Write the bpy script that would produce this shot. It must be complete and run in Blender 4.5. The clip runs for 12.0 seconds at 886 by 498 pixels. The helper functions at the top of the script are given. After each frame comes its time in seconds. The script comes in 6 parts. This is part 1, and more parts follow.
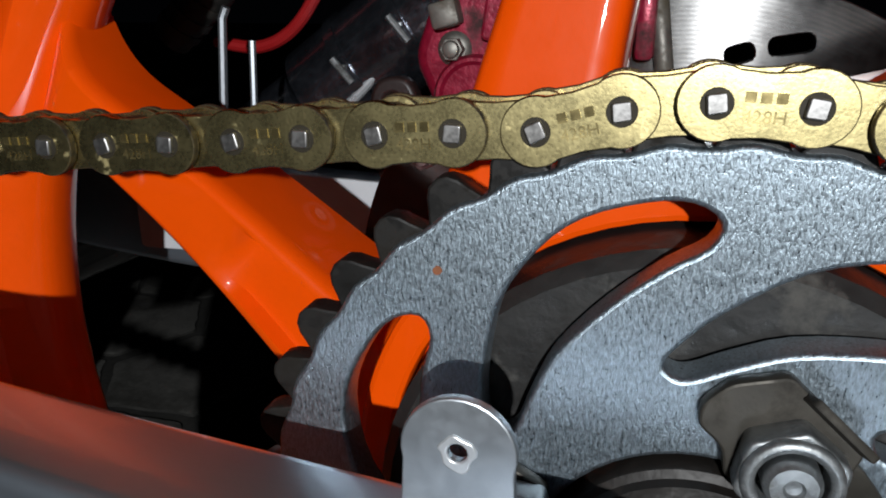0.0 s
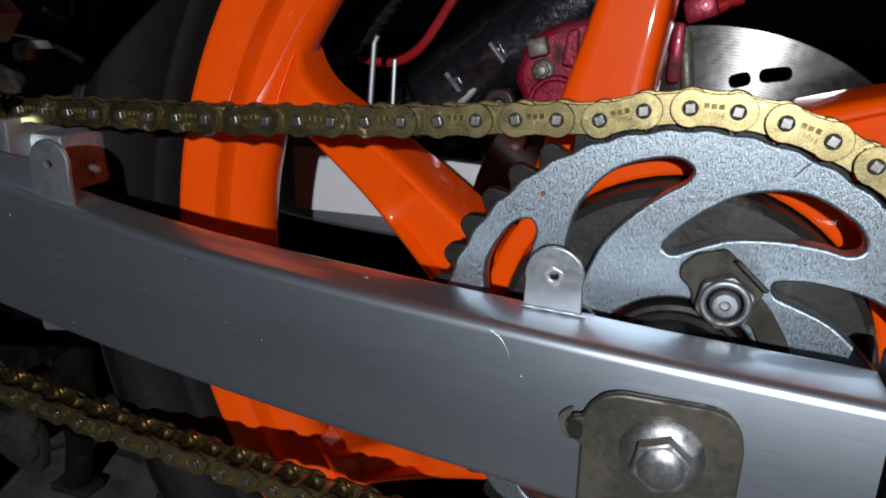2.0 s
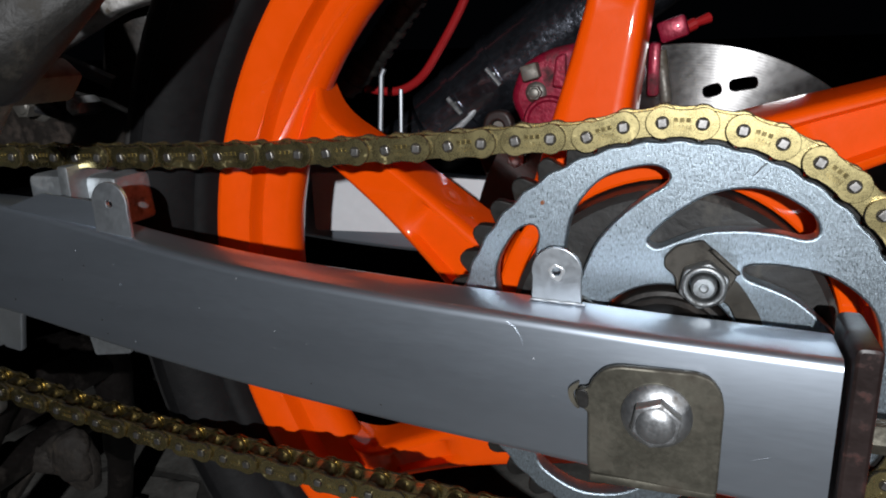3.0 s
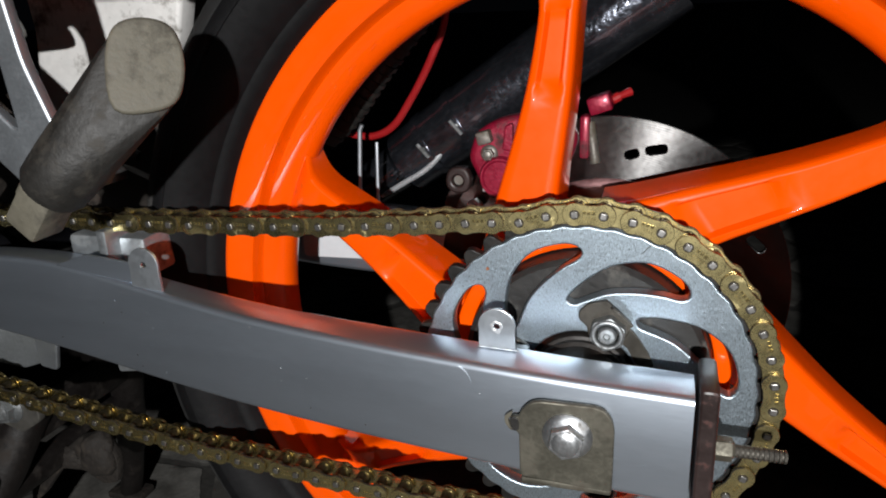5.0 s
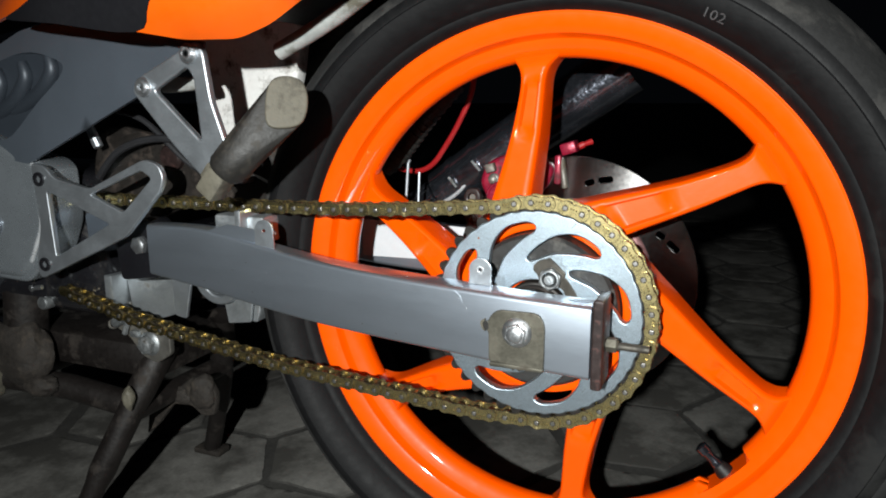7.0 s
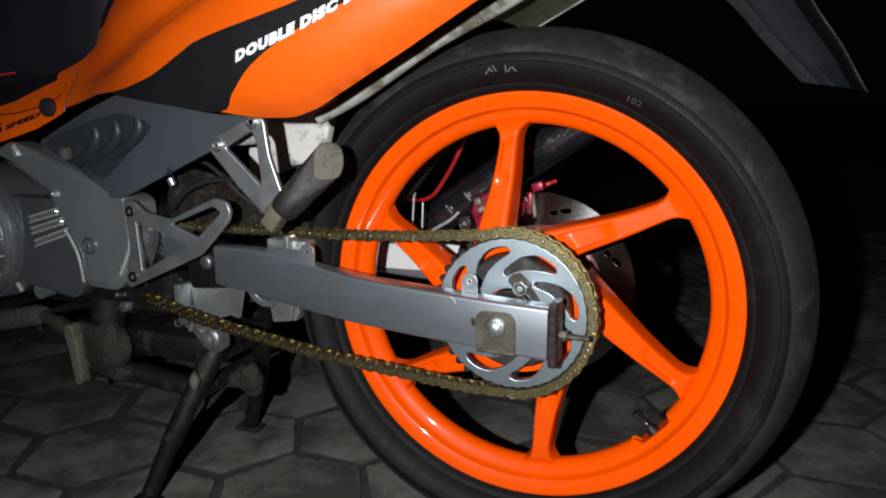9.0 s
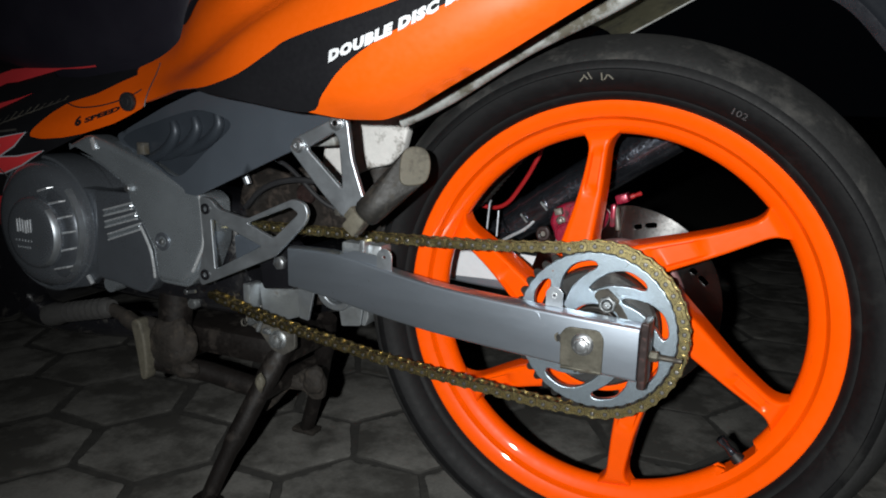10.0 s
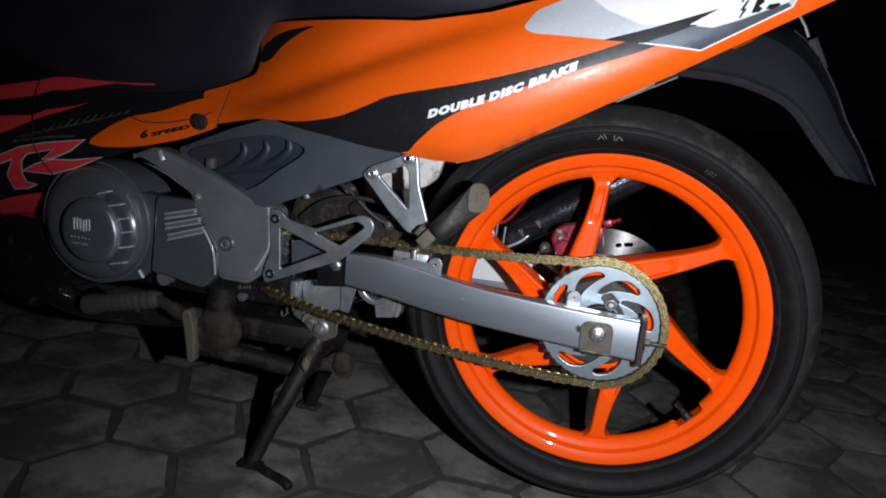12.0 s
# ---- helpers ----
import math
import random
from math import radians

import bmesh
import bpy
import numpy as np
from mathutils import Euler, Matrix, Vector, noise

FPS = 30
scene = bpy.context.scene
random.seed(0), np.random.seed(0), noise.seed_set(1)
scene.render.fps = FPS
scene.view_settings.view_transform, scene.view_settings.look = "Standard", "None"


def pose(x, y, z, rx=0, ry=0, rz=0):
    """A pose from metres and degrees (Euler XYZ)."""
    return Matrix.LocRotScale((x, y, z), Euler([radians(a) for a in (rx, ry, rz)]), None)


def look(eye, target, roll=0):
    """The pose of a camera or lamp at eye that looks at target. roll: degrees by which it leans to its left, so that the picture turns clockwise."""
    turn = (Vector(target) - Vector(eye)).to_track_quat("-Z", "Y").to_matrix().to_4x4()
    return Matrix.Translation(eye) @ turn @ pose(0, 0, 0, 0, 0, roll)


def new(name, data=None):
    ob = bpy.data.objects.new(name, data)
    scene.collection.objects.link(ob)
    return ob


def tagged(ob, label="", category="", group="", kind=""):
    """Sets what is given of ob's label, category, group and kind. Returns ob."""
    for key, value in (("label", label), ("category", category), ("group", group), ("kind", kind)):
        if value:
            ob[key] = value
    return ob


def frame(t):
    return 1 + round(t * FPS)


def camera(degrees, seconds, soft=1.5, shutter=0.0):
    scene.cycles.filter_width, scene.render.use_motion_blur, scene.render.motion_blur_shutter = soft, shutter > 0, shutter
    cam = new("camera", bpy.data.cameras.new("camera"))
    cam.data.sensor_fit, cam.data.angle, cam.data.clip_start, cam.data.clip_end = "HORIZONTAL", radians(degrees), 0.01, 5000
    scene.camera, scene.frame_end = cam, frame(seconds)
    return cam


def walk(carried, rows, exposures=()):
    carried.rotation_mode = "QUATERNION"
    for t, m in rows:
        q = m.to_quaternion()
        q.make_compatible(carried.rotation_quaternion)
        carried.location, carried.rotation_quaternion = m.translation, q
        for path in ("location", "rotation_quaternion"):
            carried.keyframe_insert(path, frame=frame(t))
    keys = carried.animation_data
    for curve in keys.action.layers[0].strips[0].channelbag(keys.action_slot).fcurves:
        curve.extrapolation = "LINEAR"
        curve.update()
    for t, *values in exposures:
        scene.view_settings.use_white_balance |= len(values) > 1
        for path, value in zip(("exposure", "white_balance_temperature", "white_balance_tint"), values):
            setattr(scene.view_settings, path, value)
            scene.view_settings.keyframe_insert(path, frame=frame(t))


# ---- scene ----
cam = camera(63.61, 12.0, soft=1.9)
# Bike coordinates: x to the rear, y away from the camera, z up, origin on the rear axle in the plane of the chain's outer plates.
BIKE = pose(0, 0, 0.300)
ROWS = [
    (0.0, -0.0150, -0.1049, 0.0956, 72.26, -0.25, 14.92),
    (0.5, -0.0158, -0.1234, 0.0978, 72.20, -0.30, 16.29),
    (1.0, -0.0103, -0.1509, 0.1002, 72.93, -0.73, 16.96),
    (1.5, -0.0062, -0.1775, 0.1020, 72.94, -1.35, 17.80),
    (2.0, -0.0025, -0.2143, 0.1044, 72.86, -1.55, 19.45),
    (2.5, 0.0007, -0.2360, 0.1044, 72.68, -1.01, 19.33),
    (3.0, 0.0049, -0.2491, 0.1123, 74.05, 1.95, 18.79),
    (3.2, 0.0094, -0.2489, 0.1146, 74.64, 2.56, 17.87),
    (4.8, 0.0206, -0.2857, 0.1712, 69.98, 2.77, 16.25),
    (5.0, 0.0324, -0.3051, 0.1732, 71.43, 2.29, 16.98),
    (5.5, 0.0667, -0.3670, 0.1422, 72.11, 1.45, 19.51),
    (6.0, 0.0956, -0.4176, 0.1213, 74.49, -0.28, 21.26),
    (6.5, 0.1065, -0.4551, 0.1298, 76.76, -0.04, 21.46),
    (7.0, 0.1291, -0.4972, 0.1583, 78.17, 0.16, 22.01),
    (7.2, 0.1332, -0.5179, 0.1656, 78.37, -0.21, 22.52),
    (8.8, 0.1924, -0.6599, 0.2050, 77.86, 0.24, 20.94),
    (9.0, 0.1971, -0.6689, 0.2158, 78.11, 0.37, 21.77),
    (9.5, 0.1991, -0.6921, 0.2322, 80.09, 1.38, 24.99),
    (10.0, 0.1430, -0.6685, 0.2176, 78.32, -1.29, 24.88),
    (10.5, 0.0770, -0.7052, 0.2204, 79.12, -4.01, 21.91),
    (11.0, 0.0432, -0.7827, 0.2374, 78.94, -4.35, 18.48),
    (11.5, 0.0102, -0.8663, 0.2658, 79.03, -5.08, 16.08),
    (12.0, -0.0094, -0.9327, 0.2773, 77.84, -5.33, 13.85),
]
EXPOSURES = [(0.0, -0.42, 6500, 8), (1.5, -0.62, 6500, 10), (2.0, -0.62, 6500, 10), (3.0, -0.37, 6550, 10), (5.0, 0.22, 6800, 10), (5.5, 0.54, 6720, 8), (6.0, 0.66, 6650, 6), (7.0, 0.68, 6700, 5), (9.0, 0.20, 6800, 8), (10.5, 0.25, 6550, 6), (12.0, -0.02, 6400, 12)]
walk(cam, [(t, BIKE @ pose(x, y, z, rx, ry, rz)) for t, x, y, z, rx, ry, rz in ROWS], EXPOSURES)

# ---- light: night, one phone torch beside the lens ----
world = bpy.data.worlds.new("night")
scene.world = world
world.use_nodes = True
world.node_tree.nodes["Background"].inputs[0].default_value = (0.35, 0.42, 0.6, 1)
world.node_tree.nodes["Background"].inputs[1].default_value = 0.0018

torch_data = bpy.data.lights.new("torch", "SPOT")
torch_data.energy = 35
torch_data.color = (0.95, 0.97, 1.0)
torch_data.spot_size = radians(130)
torch_data.spot_blend = 1.0
torch_data.shadow_soft_size = 0.008
torch = new("torch", torch_data)
torch.matrix_world = BIKE @ look((0.115, -0.790, 0.250), (0.06, 0.0, 0.06))


# ---- materials ----
def node_mat(name, base, rough=0.5, metal=0.0, vary=0.15, scale=20.0, fine=220.0, bump=0.0, coat=0.0, dirt=None, dirt_amount=0.0,
             dirt_scale=8.0, rough_vary=0.1, specular=0.5, stretch=(1, 1, 1), island=0.0, coat_rough=0.06, ior=1.5):
    """A procedural surface: base colour with coarse and fine variation, optional dirt, bump and clear coat."""
    m = bpy.data.materials.new(name)
    m.use_nodes = True
    nt = m.node_tree
    bs = nt.nodes["Principled BSDF"]
    link = nt.links.new

    def nd(kind, **inputs):
        n = nt.nodes.new(kind)
        for key, value in inputs.items():
            n.inputs[key].default_value = value
        return n

    tc = nt.nodes.new("ShaderNodeTexCoord")
    mp = nd("ShaderNodeMapping")
    mp.inputs["Scale"].default_value = stretch
    link(tc.outputs["Object"], mp.inputs["Vector"])
    where = tc.outputs["Object"]
    if island:
        # alike pieces take their stains from different places
        who = nt.nodes.new("ShaderNodeObjectInfo")
        shift = nd("ShaderNodeVectorMath")
        shift.operation = "SCALE"
        shift.inputs[0].default_value = (31.0, 17.0, 23.0)
        link(who.outputs["Random"], shift.inputs["Scale"])
        moved_on = nd("ShaderNodeVectorMath")
        moved_on.operation = "ADD"
        link(tc.outputs["Object"], moved_on.inputs[0]), link(shift.outputs[0], moved_on.inputs[1])
        where = moved_on.outputs[0]
        link(where, mp.inputs["Vector"])
    big = nd("ShaderNodeTexNoise", Scale=scale, Detail=5.0, Roughness=0.6)
    small = nd("ShaderNodeTexNoise", Scale=fine, Detail=3.0, Roughness=0.55)
    for n in (big, small):
        link(mp.outputs["Vector"], n.inputs["Vector"])
    mix = nd("ShaderNodeMath")
    mix.operation = "MULTIPLY_ADD"
    mix.inputs[1].default_value = 0.6
    link(big.outputs["Fac"], mix.inputs[0])
    sm = nd("ShaderNodeMath")
    sm.operation = "MULTIPLY"
    sm.inputs[1].default_value = 0.4
    link(small.outputs["Fac"], sm.inputs[0])
    link(sm.outputs[0], mix.inputs[2])
    ramp = nd("ShaderNodeMapRange")
    ramp.inputs["From Min"].default_value, ramp.inputs["From Max"].default_value = 0.3, 0.7
    ramp.inputs["To Min"].default_value, ramp.inputs["To Max"].default_value = 1 - vary, 1 + vary
    link(mix.outputs[0], ramp.inputs["Value"])
    level = ramp.outputs[0]
    if island:
        oi = nt.nodes.new("ShaderNodeObjectInfo")
        r2 = nd("ShaderNodeMapRange")
        r2.inputs["To Min"].default_value, r2.inputs["To Max"].default_value = 1 - island, 1 + island
        link(oi.outputs["Random"], r2.inputs["Value"])
        mu = nd("ShaderNodeMath")
        mu.operation = "MULTIPLY"
        link(level, mu.inputs[0]), link(r2.outputs[0], mu.inputs[1])
        level = mu.outputs[0]
    col = nd("ShaderNodeVectorMath")
    col.operation = "SCALE"
    col.inputs[0].default_value = base
    link(level, col.inputs["Scale"])
    colour = col.outputs[0]
    rough_in = None
    rr = nd("ShaderNodeMapRange")
    rr.inputs["From Min"].default_value, rr.inputs["From Max"].default_value = 0.3, 0.7
    rr.inputs["To Min"].default_value, rr.inputs["To Max"].default_value = max(rough - rough_vary, 0.02), min(rough + rough_vary, 1)
    link(mix.outputs[0], rr.inputs["Value"])
    rough_in = rr.outputs[0]
    if dirt:
        dn = nd("ShaderNodeTexNoise", Scale=dirt_scale, Detail=8.0, Roughness=0.68)
        link(where, dn.inputs["Vector"])
        dr = nd("ShaderNodeMapRange")
        edge = 0.68 - 0.36 * dirt_amount
        dr.inputs["From Min"].default_value, dr.inputs["From Max"].default_value = edge - 0.05, edge + 0.09
        link(dn.outputs["Fac"], dr.inputs["Value"])
        mc = nt.nodes.new("ShaderNodeMix")
        mc.data_type = "RGBA"
        link(dr.outputs[0], mc.inputs[0]), link(colour, mc.inputs[6])
        mc.inputs[7].default_value = (*dirt, 1)
        colour = mc.outputs[2]
        mr = nt.nodes.new("ShaderNodeMix")
        link(dr.outputs[0], mr.inputs[0]), link(rough_in, mr.inputs[2])
        mr.inputs[3].default_value = 0.85
        rough_in = mr.outputs[0]
        if metal:
            mm = nd("ShaderNodeMapRange")
            mm.inputs["To Min"].default_value, mm.inputs["To Max"].default_value = metal, 0.15
            link(dr.outputs[0], mm.inputs["Value"])
            link(mm.outputs[0], bs.inputs["Metallic"])
    link(colour, bs.inputs["Base Color"])
    link(rough_in, bs.inputs["Roughness"])
    if not (dirt and metal):
        bs.inputs["Metallic"].default_value = metal
    bs.inputs["Coat Weight"].default_value = coat
    bs.inputs["Coat Roughness"].default_value = coat_rough
    bs.inputs["Specular IOR Level"].default_value = specular
    bs.inputs["IOR"].default_value = ior
    if bump:
        bp = nd("ShaderNodeBump", Strength=1.0, Distance=bump)
        link(mix.outputs[0], bp.inputs["Height"])
        link(bp.outputs[0], bs.inputs["Normal"])
    return m


GREASE = (0.012, 0.009, 0.006)
DUST = (0.16, 0.14, 0.11)
orange = node_mat("orange_wheel_paint", (0.96, 0.093, 0.001), 0.36, specular=0.12, vary=0.05, scale=9, fine=120, bump=0.00022, coat=0.9, coat_rough=0.03)
orange_body = node_mat("orange_body_paint", (0.84, 0.112, 0.003), 0.42, vary=0.05, scale=6, fine=160, bump=0.00006, coat=0.9, coat_rough=0.045)
black_body = node_mat("black_sticker", (0.012, 0.012, 0.014), 0.35, vary=0.15, scale=9, coat=0.4)
white_sticker = node_mat("white_sticker", (0.75, 0.77, 0.8), 0.4, vary=0.06, scale=14, coat=0.3)
silver_sticker = node_mat("silver_sticker", (0.62, 0.66, 0.72), 0.35, metal=0.25, vary=0.1, scale=9, coat=0.5)
red_sticker = node_mat("red_sticker", (0.86, 0.055, 0.065), 0.4, vary=0.06, scale=14, coat=0.4)
silver = node_mat("silver_paint", (0.57, 0.64, 0.73), 0.40, metal=0.95, vary=0.035, scale=60, fine=1100, rough_vary=0.02, bump=0.000003, stretch=(0.12, 1.0, 1.0), coat=0.7, coat_rough=0.035)
zinc = node_mat("zinc_plate", (0.47, 0.56, 0.63), 0.36, metal=0.94, vary=0.45, scale=1400, fine=4200, bump=0.00020, rough_vary=0.14, stretch=(1.5, 1.0, 0.48))
rust_spot = node_mat("rust_spot", (0.30, 0.11, 0.05), 0.8, vary=0.4, scale=300)
tooth_steel = node_mat("greasy_steel", (0.016, 0.015, 0.014), 0.4, metal=0.3, vary=0.3, scale=90, dirt=GREASE, dirt_amount=0.5, dirt_scale=80)
gold = node_mat("gold_chain_plate", (0.84, 0.71, 0.35), 0.28, metal=1.0, vary=0.09, scale=160, fine=1800, bump=0.00004, rough_vary=0.05, dirt=(0.10, 0.075, 0.03), dirt_amount=0.02, dirt_scale=160, island=0.08)
gold_edge = node_mat("oily_roller", (0.05, 0.038, 0.016), 0.42, metal=0.8, vary=0.3, scale=120, dirt=(0.02, 0.015, 0.008), dirt_amount=0.5, dirt_scale=130)
plate_edge = node_mat("dark_gold_edge", (0.20, 0.15, 0.06), 0.30, metal=1.0, vary=0.3, scale=140, dirt=(0.022, 0.017, 0.010), dirt_amount=0.50, dirt_scale=120)
engraved = node_mat("engraved_gold", (0.50, 0.40, 0.18), 0.27, metal=0.9, vary=0.2, scale=200)
pin_steel = node_mat("pin_steel", (0.40, 0.39, 0.38), 0.34, metal=0.95, vary=0.2, scale=260, fine=1500, bump=0.00003)
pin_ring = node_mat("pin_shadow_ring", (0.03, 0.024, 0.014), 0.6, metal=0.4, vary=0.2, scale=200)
steel = node_mat("zinc_bolt", (0.58, 0.60, 0.62), 0.36, metal=0.95, vary=0.18, scale=80, fine=700, bump=0.0001, dirt=(0.12, 0.10, 0.08), dirt_amount=0.14, dirt_scale=60)
nut_steel = node_mat("dull_zinc_nut", (0.36, 0.38, 0.39), 0.46, metal=0.9, vary=0.25, scale=120, fine=900, bump=0.0002, dirt=(0.05, 0.045, 0.04), dirt_amount=0.3, dirt_scale=90)
dull_steel = node_mat("dull_steel", (0.22, 0.21, 0.19), 0.5, metal=0.8, vary=0.25, scale=50, bump=0.0002, dirt=(0.09, 0.075, 0.05), dirt_amount=0.35, dirt_scale=40)
tab_steel = node_mat("oily_tab_steel", (0.075, 0.068, 0.057), 0.5, metal=0.6, vary=0.35, scale=60, bump=0.0003, dirt=(0.025, 0.022, 0.018), dirt_amount=0.35, dirt_scale=60)
olive_plate = node_mat("weathered_plate", (0.145, 0.137, 0.11), 0.5, metal=0.75, vary=0.25, scale=40, fine=500, bump=0.00015, dirt=(0.07, 0.06, 0.045), dirt_amount=0.3, dirt_scale=55)
disc_steel = node_mat("brushed_disc", (0.125, 0.123, 0.122), 0.23, metal=1.0, vary=0.16, scale=20, fine=300, rough_vary=0.05)
disc_nodes = disc_steel.node_tree
disc_tangent = disc_nodes.nodes.new("ShaderNodeTangent")
disc_tangent.direction_type, disc_tangent.axis = "RADIAL", "Y"
disc_nodes.links.new(disc_tangent.outputs[0], disc_nodes.nodes["Principled BSDF"].inputs["Tangent"])
grooves = disc_nodes.nodes.new("ShaderNodeTexWave")
grooves.wave_type, grooves.rings_direction = "RINGS", "Y"
grooves.inputs["Scale"].default_value, grooves.inputs["Distortion"].default_value = 230.0, 1.5
groove_bump = disc_nodes.nodes.new("ShaderNodeBump")
groove_bump.inputs["Distance"].default_value = 0.000007
disc_nodes.links.new([n for n in disc_nodes.nodes if n.bl_idname == "ShaderNodeTexCoord"][0].outputs["Object"], grooves.inputs["Vector"])
disc_nodes.links.new(grooves.outputs["Fac"], groove_bump.inputs["Height"])
disc_nodes.links.new(groove_bump.outputs[0], disc_nodes.nodes["Principled BSDF"].inputs["Normal"])
disc_nodes.nodes["Principled BSDF"].inputs["Anisotropic"].default_value = 0.85
disc_nodes.nodes["Principled BSDF"].inputs["Anisotropic Rotation"].default_value = 0.25
rubber = node_mat("tyre_rubber", (0.005, 0.005, 0.0055), 0.6, specular=0.2, vary=0.3, scale=10, fine=160, bump=0.0006, dirt=(0.016, 0.016, 0.0155), dirt_amount=0.12, dirt_scale=14)
tread_rubber = node_mat("dusty_tread", (0.021, 0.021, 0.021), 0.8, vary=0.3, scale=14, fine=240, bump=0.0008, specular=0.3, dirt=(0.055, 0.053, 0.050), dirt_amount=0.3, dirt_scale=22)
black_hub = node_mat("black_carrier", (0.02, 0.019, 0.018), 0.5, vary=0.35, scale=40, bump=0.0006, dirt=(0.10, 0.095, 0.085), dirt_amount=0.22, dirt_scale=60)
black_plastic = node_mat("black_plastic", (0.018, 0.018, 0.02), 0.5, vary=0.2, scale=30, fine=500, bump=0.0001)
black_paint = node_mat("black_paint", (0.01, 0.01, 0.012), 0.22, vary=0.2, scale=20, coat=0.8, dirt=(0.05, 0.045, 0.04), dirt_amount=0.15, dirt_scale=40)
gloss_black = node_mat("gloss_black_tube", (0.100, 0.108, 0.130), 0.20, metal=0.9, vary=0.5, scale=45, fine=260, bump=0.0009, rough_vary=0.12, coat=0.9, coat_rough=0.06)
chrome = node_mat("chrome", (0.72, 0.72, 0.72), 0.14, metal=1.0, vary=0.1, scale=60)
caliper_red = node_mat("red_caliper", (0.28, 0.008, 0.034), 0.38, metal=0.3, vary=0.25, scale=50, fine=400, bump=0.0005, coat=0.3, dirt=(0.05, 0.022, 0.022), dirt_amount=0.26, dirt_scale=45)
hose_red = node_mat("red_hose", (0.36, 0.012, 0.014), 0.35, vary=0.1, scale=40)
brown_end = node_mat("rusty_end_plate", (0.022, 0.013, 0.012), 0.42, vary=0.4, scale=60, bump=0.0003, dirt=(0.085, 0.026, 0.020), dirt_amount=0.2, dirt_scale=110)
dark_grey = node_mat("dark_grey_plastic", (0.120, 0.142, 0.172), 0.36, metal=0.52, vary=0.08, scale=14, fine=700, bump=0.00006)
cast_grey = node_mat("painted_casting", (0.43, 0.475, 0.515), 0.28, metal=0.74, vary=0.14, scale=14, fine=500, bump=0.00008, coat=0.3, coat_rough=0.12)
dark_cast = node_mat("dark_casting", (0.135, 0.150, 0.172), 0.30, metal=0.55, vary=0.14, scale=18, fine=600, bump=0.0001, coat=0.3, coat_rough=0.15)
# Bare bright metal, also used to draw edge highlights on the engine covers.
edge_alu = node_mat("bright_metal_and_edge_glint", (0.80, 0.83, 0.86), 0.3, metal=0.6, vary=0.12, scale=60, fine=500)
alu = node_mat("brushed_aluminium", (0.52, 0.56, 0.60), 0.41, metal=0.88, vary=0.08, scale=40, fine=600, bump=0.00005)
cast_alu = node_mat("cast_aluminium", (0.44, 0.47, 0.49), 0.42, metal=0.8, vary=0.2, scale=30, fine=400, bump=0.0003, dirt=(0.10, 0.09, 0.075), dirt_amount=0.16, dirt_scale=30)
peg_rubber = node_mat("dusty_peg_rubber", (0.012, 0.011, 0.0095), 0.6, vary=0.4, scale=30, fine=300, bump=0.0009, dirt=(0.044, 0.038, 0.029), dirt_amount=0.28, dirt_scale=34)
worn_pad = node_mat("worn_pale_pad", (0.108, 0.099, 0.075), 0.65, vary=0.25, scale=40, fine=300, bump=0.0008, dirt=(0.05, 0.045, 0.035), dirt_amount=0.36, dirt_scale=50)
rust_black = node_mat("rusty_black_steel", (0.0075, 0.0055, 0.0048), 0.55, vary=0.35, scale=30, bump=0.0008, dirt=(0.026, 0.020, 0.016), dirt_amount=0.26, dirt_scale=40)
mud_metal = node_mat("muddy_bracket", (0.019, 0.015, 0.012), 0.8, vary=0.45, scale=60, bump=0.0026, dirt=(0.048, 0.038, 0.029), dirt_amount=0.30, dirt_scale=45)
white_frame = node_mat("stained_white_paint", (0.72, 0.71, 0.69), 0.5, vary=0.12, scale=20, dirt=(0.10, 0.085, 0.065), dirt_amount=0.28, dirt_scale=35)
brown_dark = node_mat("brown_dirty_steel", (0.018, 0.015, 0.013), 0.5, metal=0.2, vary=0.4, scale=35, bump=0.0008, dirt=(0.052, 0.038, 0.030), dirt_amount=0.34, dirt_scale=60)
seat_vinyl = node_mat("black_vinyl", (0.011, 0.010, 0.017), 0.55, vary=0.15, scale=12, fine=600, bump=0.0002)
carrier_red = node_mat("reddish_carrier", (0.17, 0.085, 0.085), 0.36, metal=0.6, vary=0.3, scale=40, fine=300, bump=0.0002, dirt=(0.05, 0.022, 0.020), dirt_amount=0.25, dirt_scale=60)
magneto_dark = node_mat("dark_magneto_paint", (0.25, 0.275, 0.31), 0.26, metal=0.68, vary=0.12, scale=16, fine=500, bump=0.00008, coat=0.5, coat_rough=0.10)
foot_rubber = node_mat("grey_foot_rubber", (0.062, 0.061, 0.060), 0.5, vary=0.25, scale=40, fine=300, bump=0.0006, dirt=(0.030, 0.028, 0.025), dirt_amount=0.3, dirt_scale=40)
dull_mark = node_mat("dull_tyre_print", (0.060, 0.060, 0.062), 0.7, vary=0.5, scale=300, fine=900)
fender_grey = node_mat("fender_plastic", (0.0065, 0.0078, 0.0105), 0.6, specular=0.06, vary=0.15, scale=10, fine=500, bump=0.00015)
fender_edge = node_mat("glossy_fender_lip", (0.016, 0.017, 0.021), 0.30, specular=0.7, vary=0.3, scale=60, fine=420, bump=0.0009, rough_vary=0.15)
louvre_grey = node_mat("louvre_plastic", (0.040, 0.049, 0.062), 0.46, metal=0.35, vary=0.1, scale=14, fine=700, bump=0.00006)
rail_pale = node_mat("pale_rail_paint", (0.31, 0.32, 0.31), 0.5, vary=0.25, scale=20, fine=200, dirt=(0.09, 0.083, 0.062), dirt_amount=0.42, dirt_scale=26)
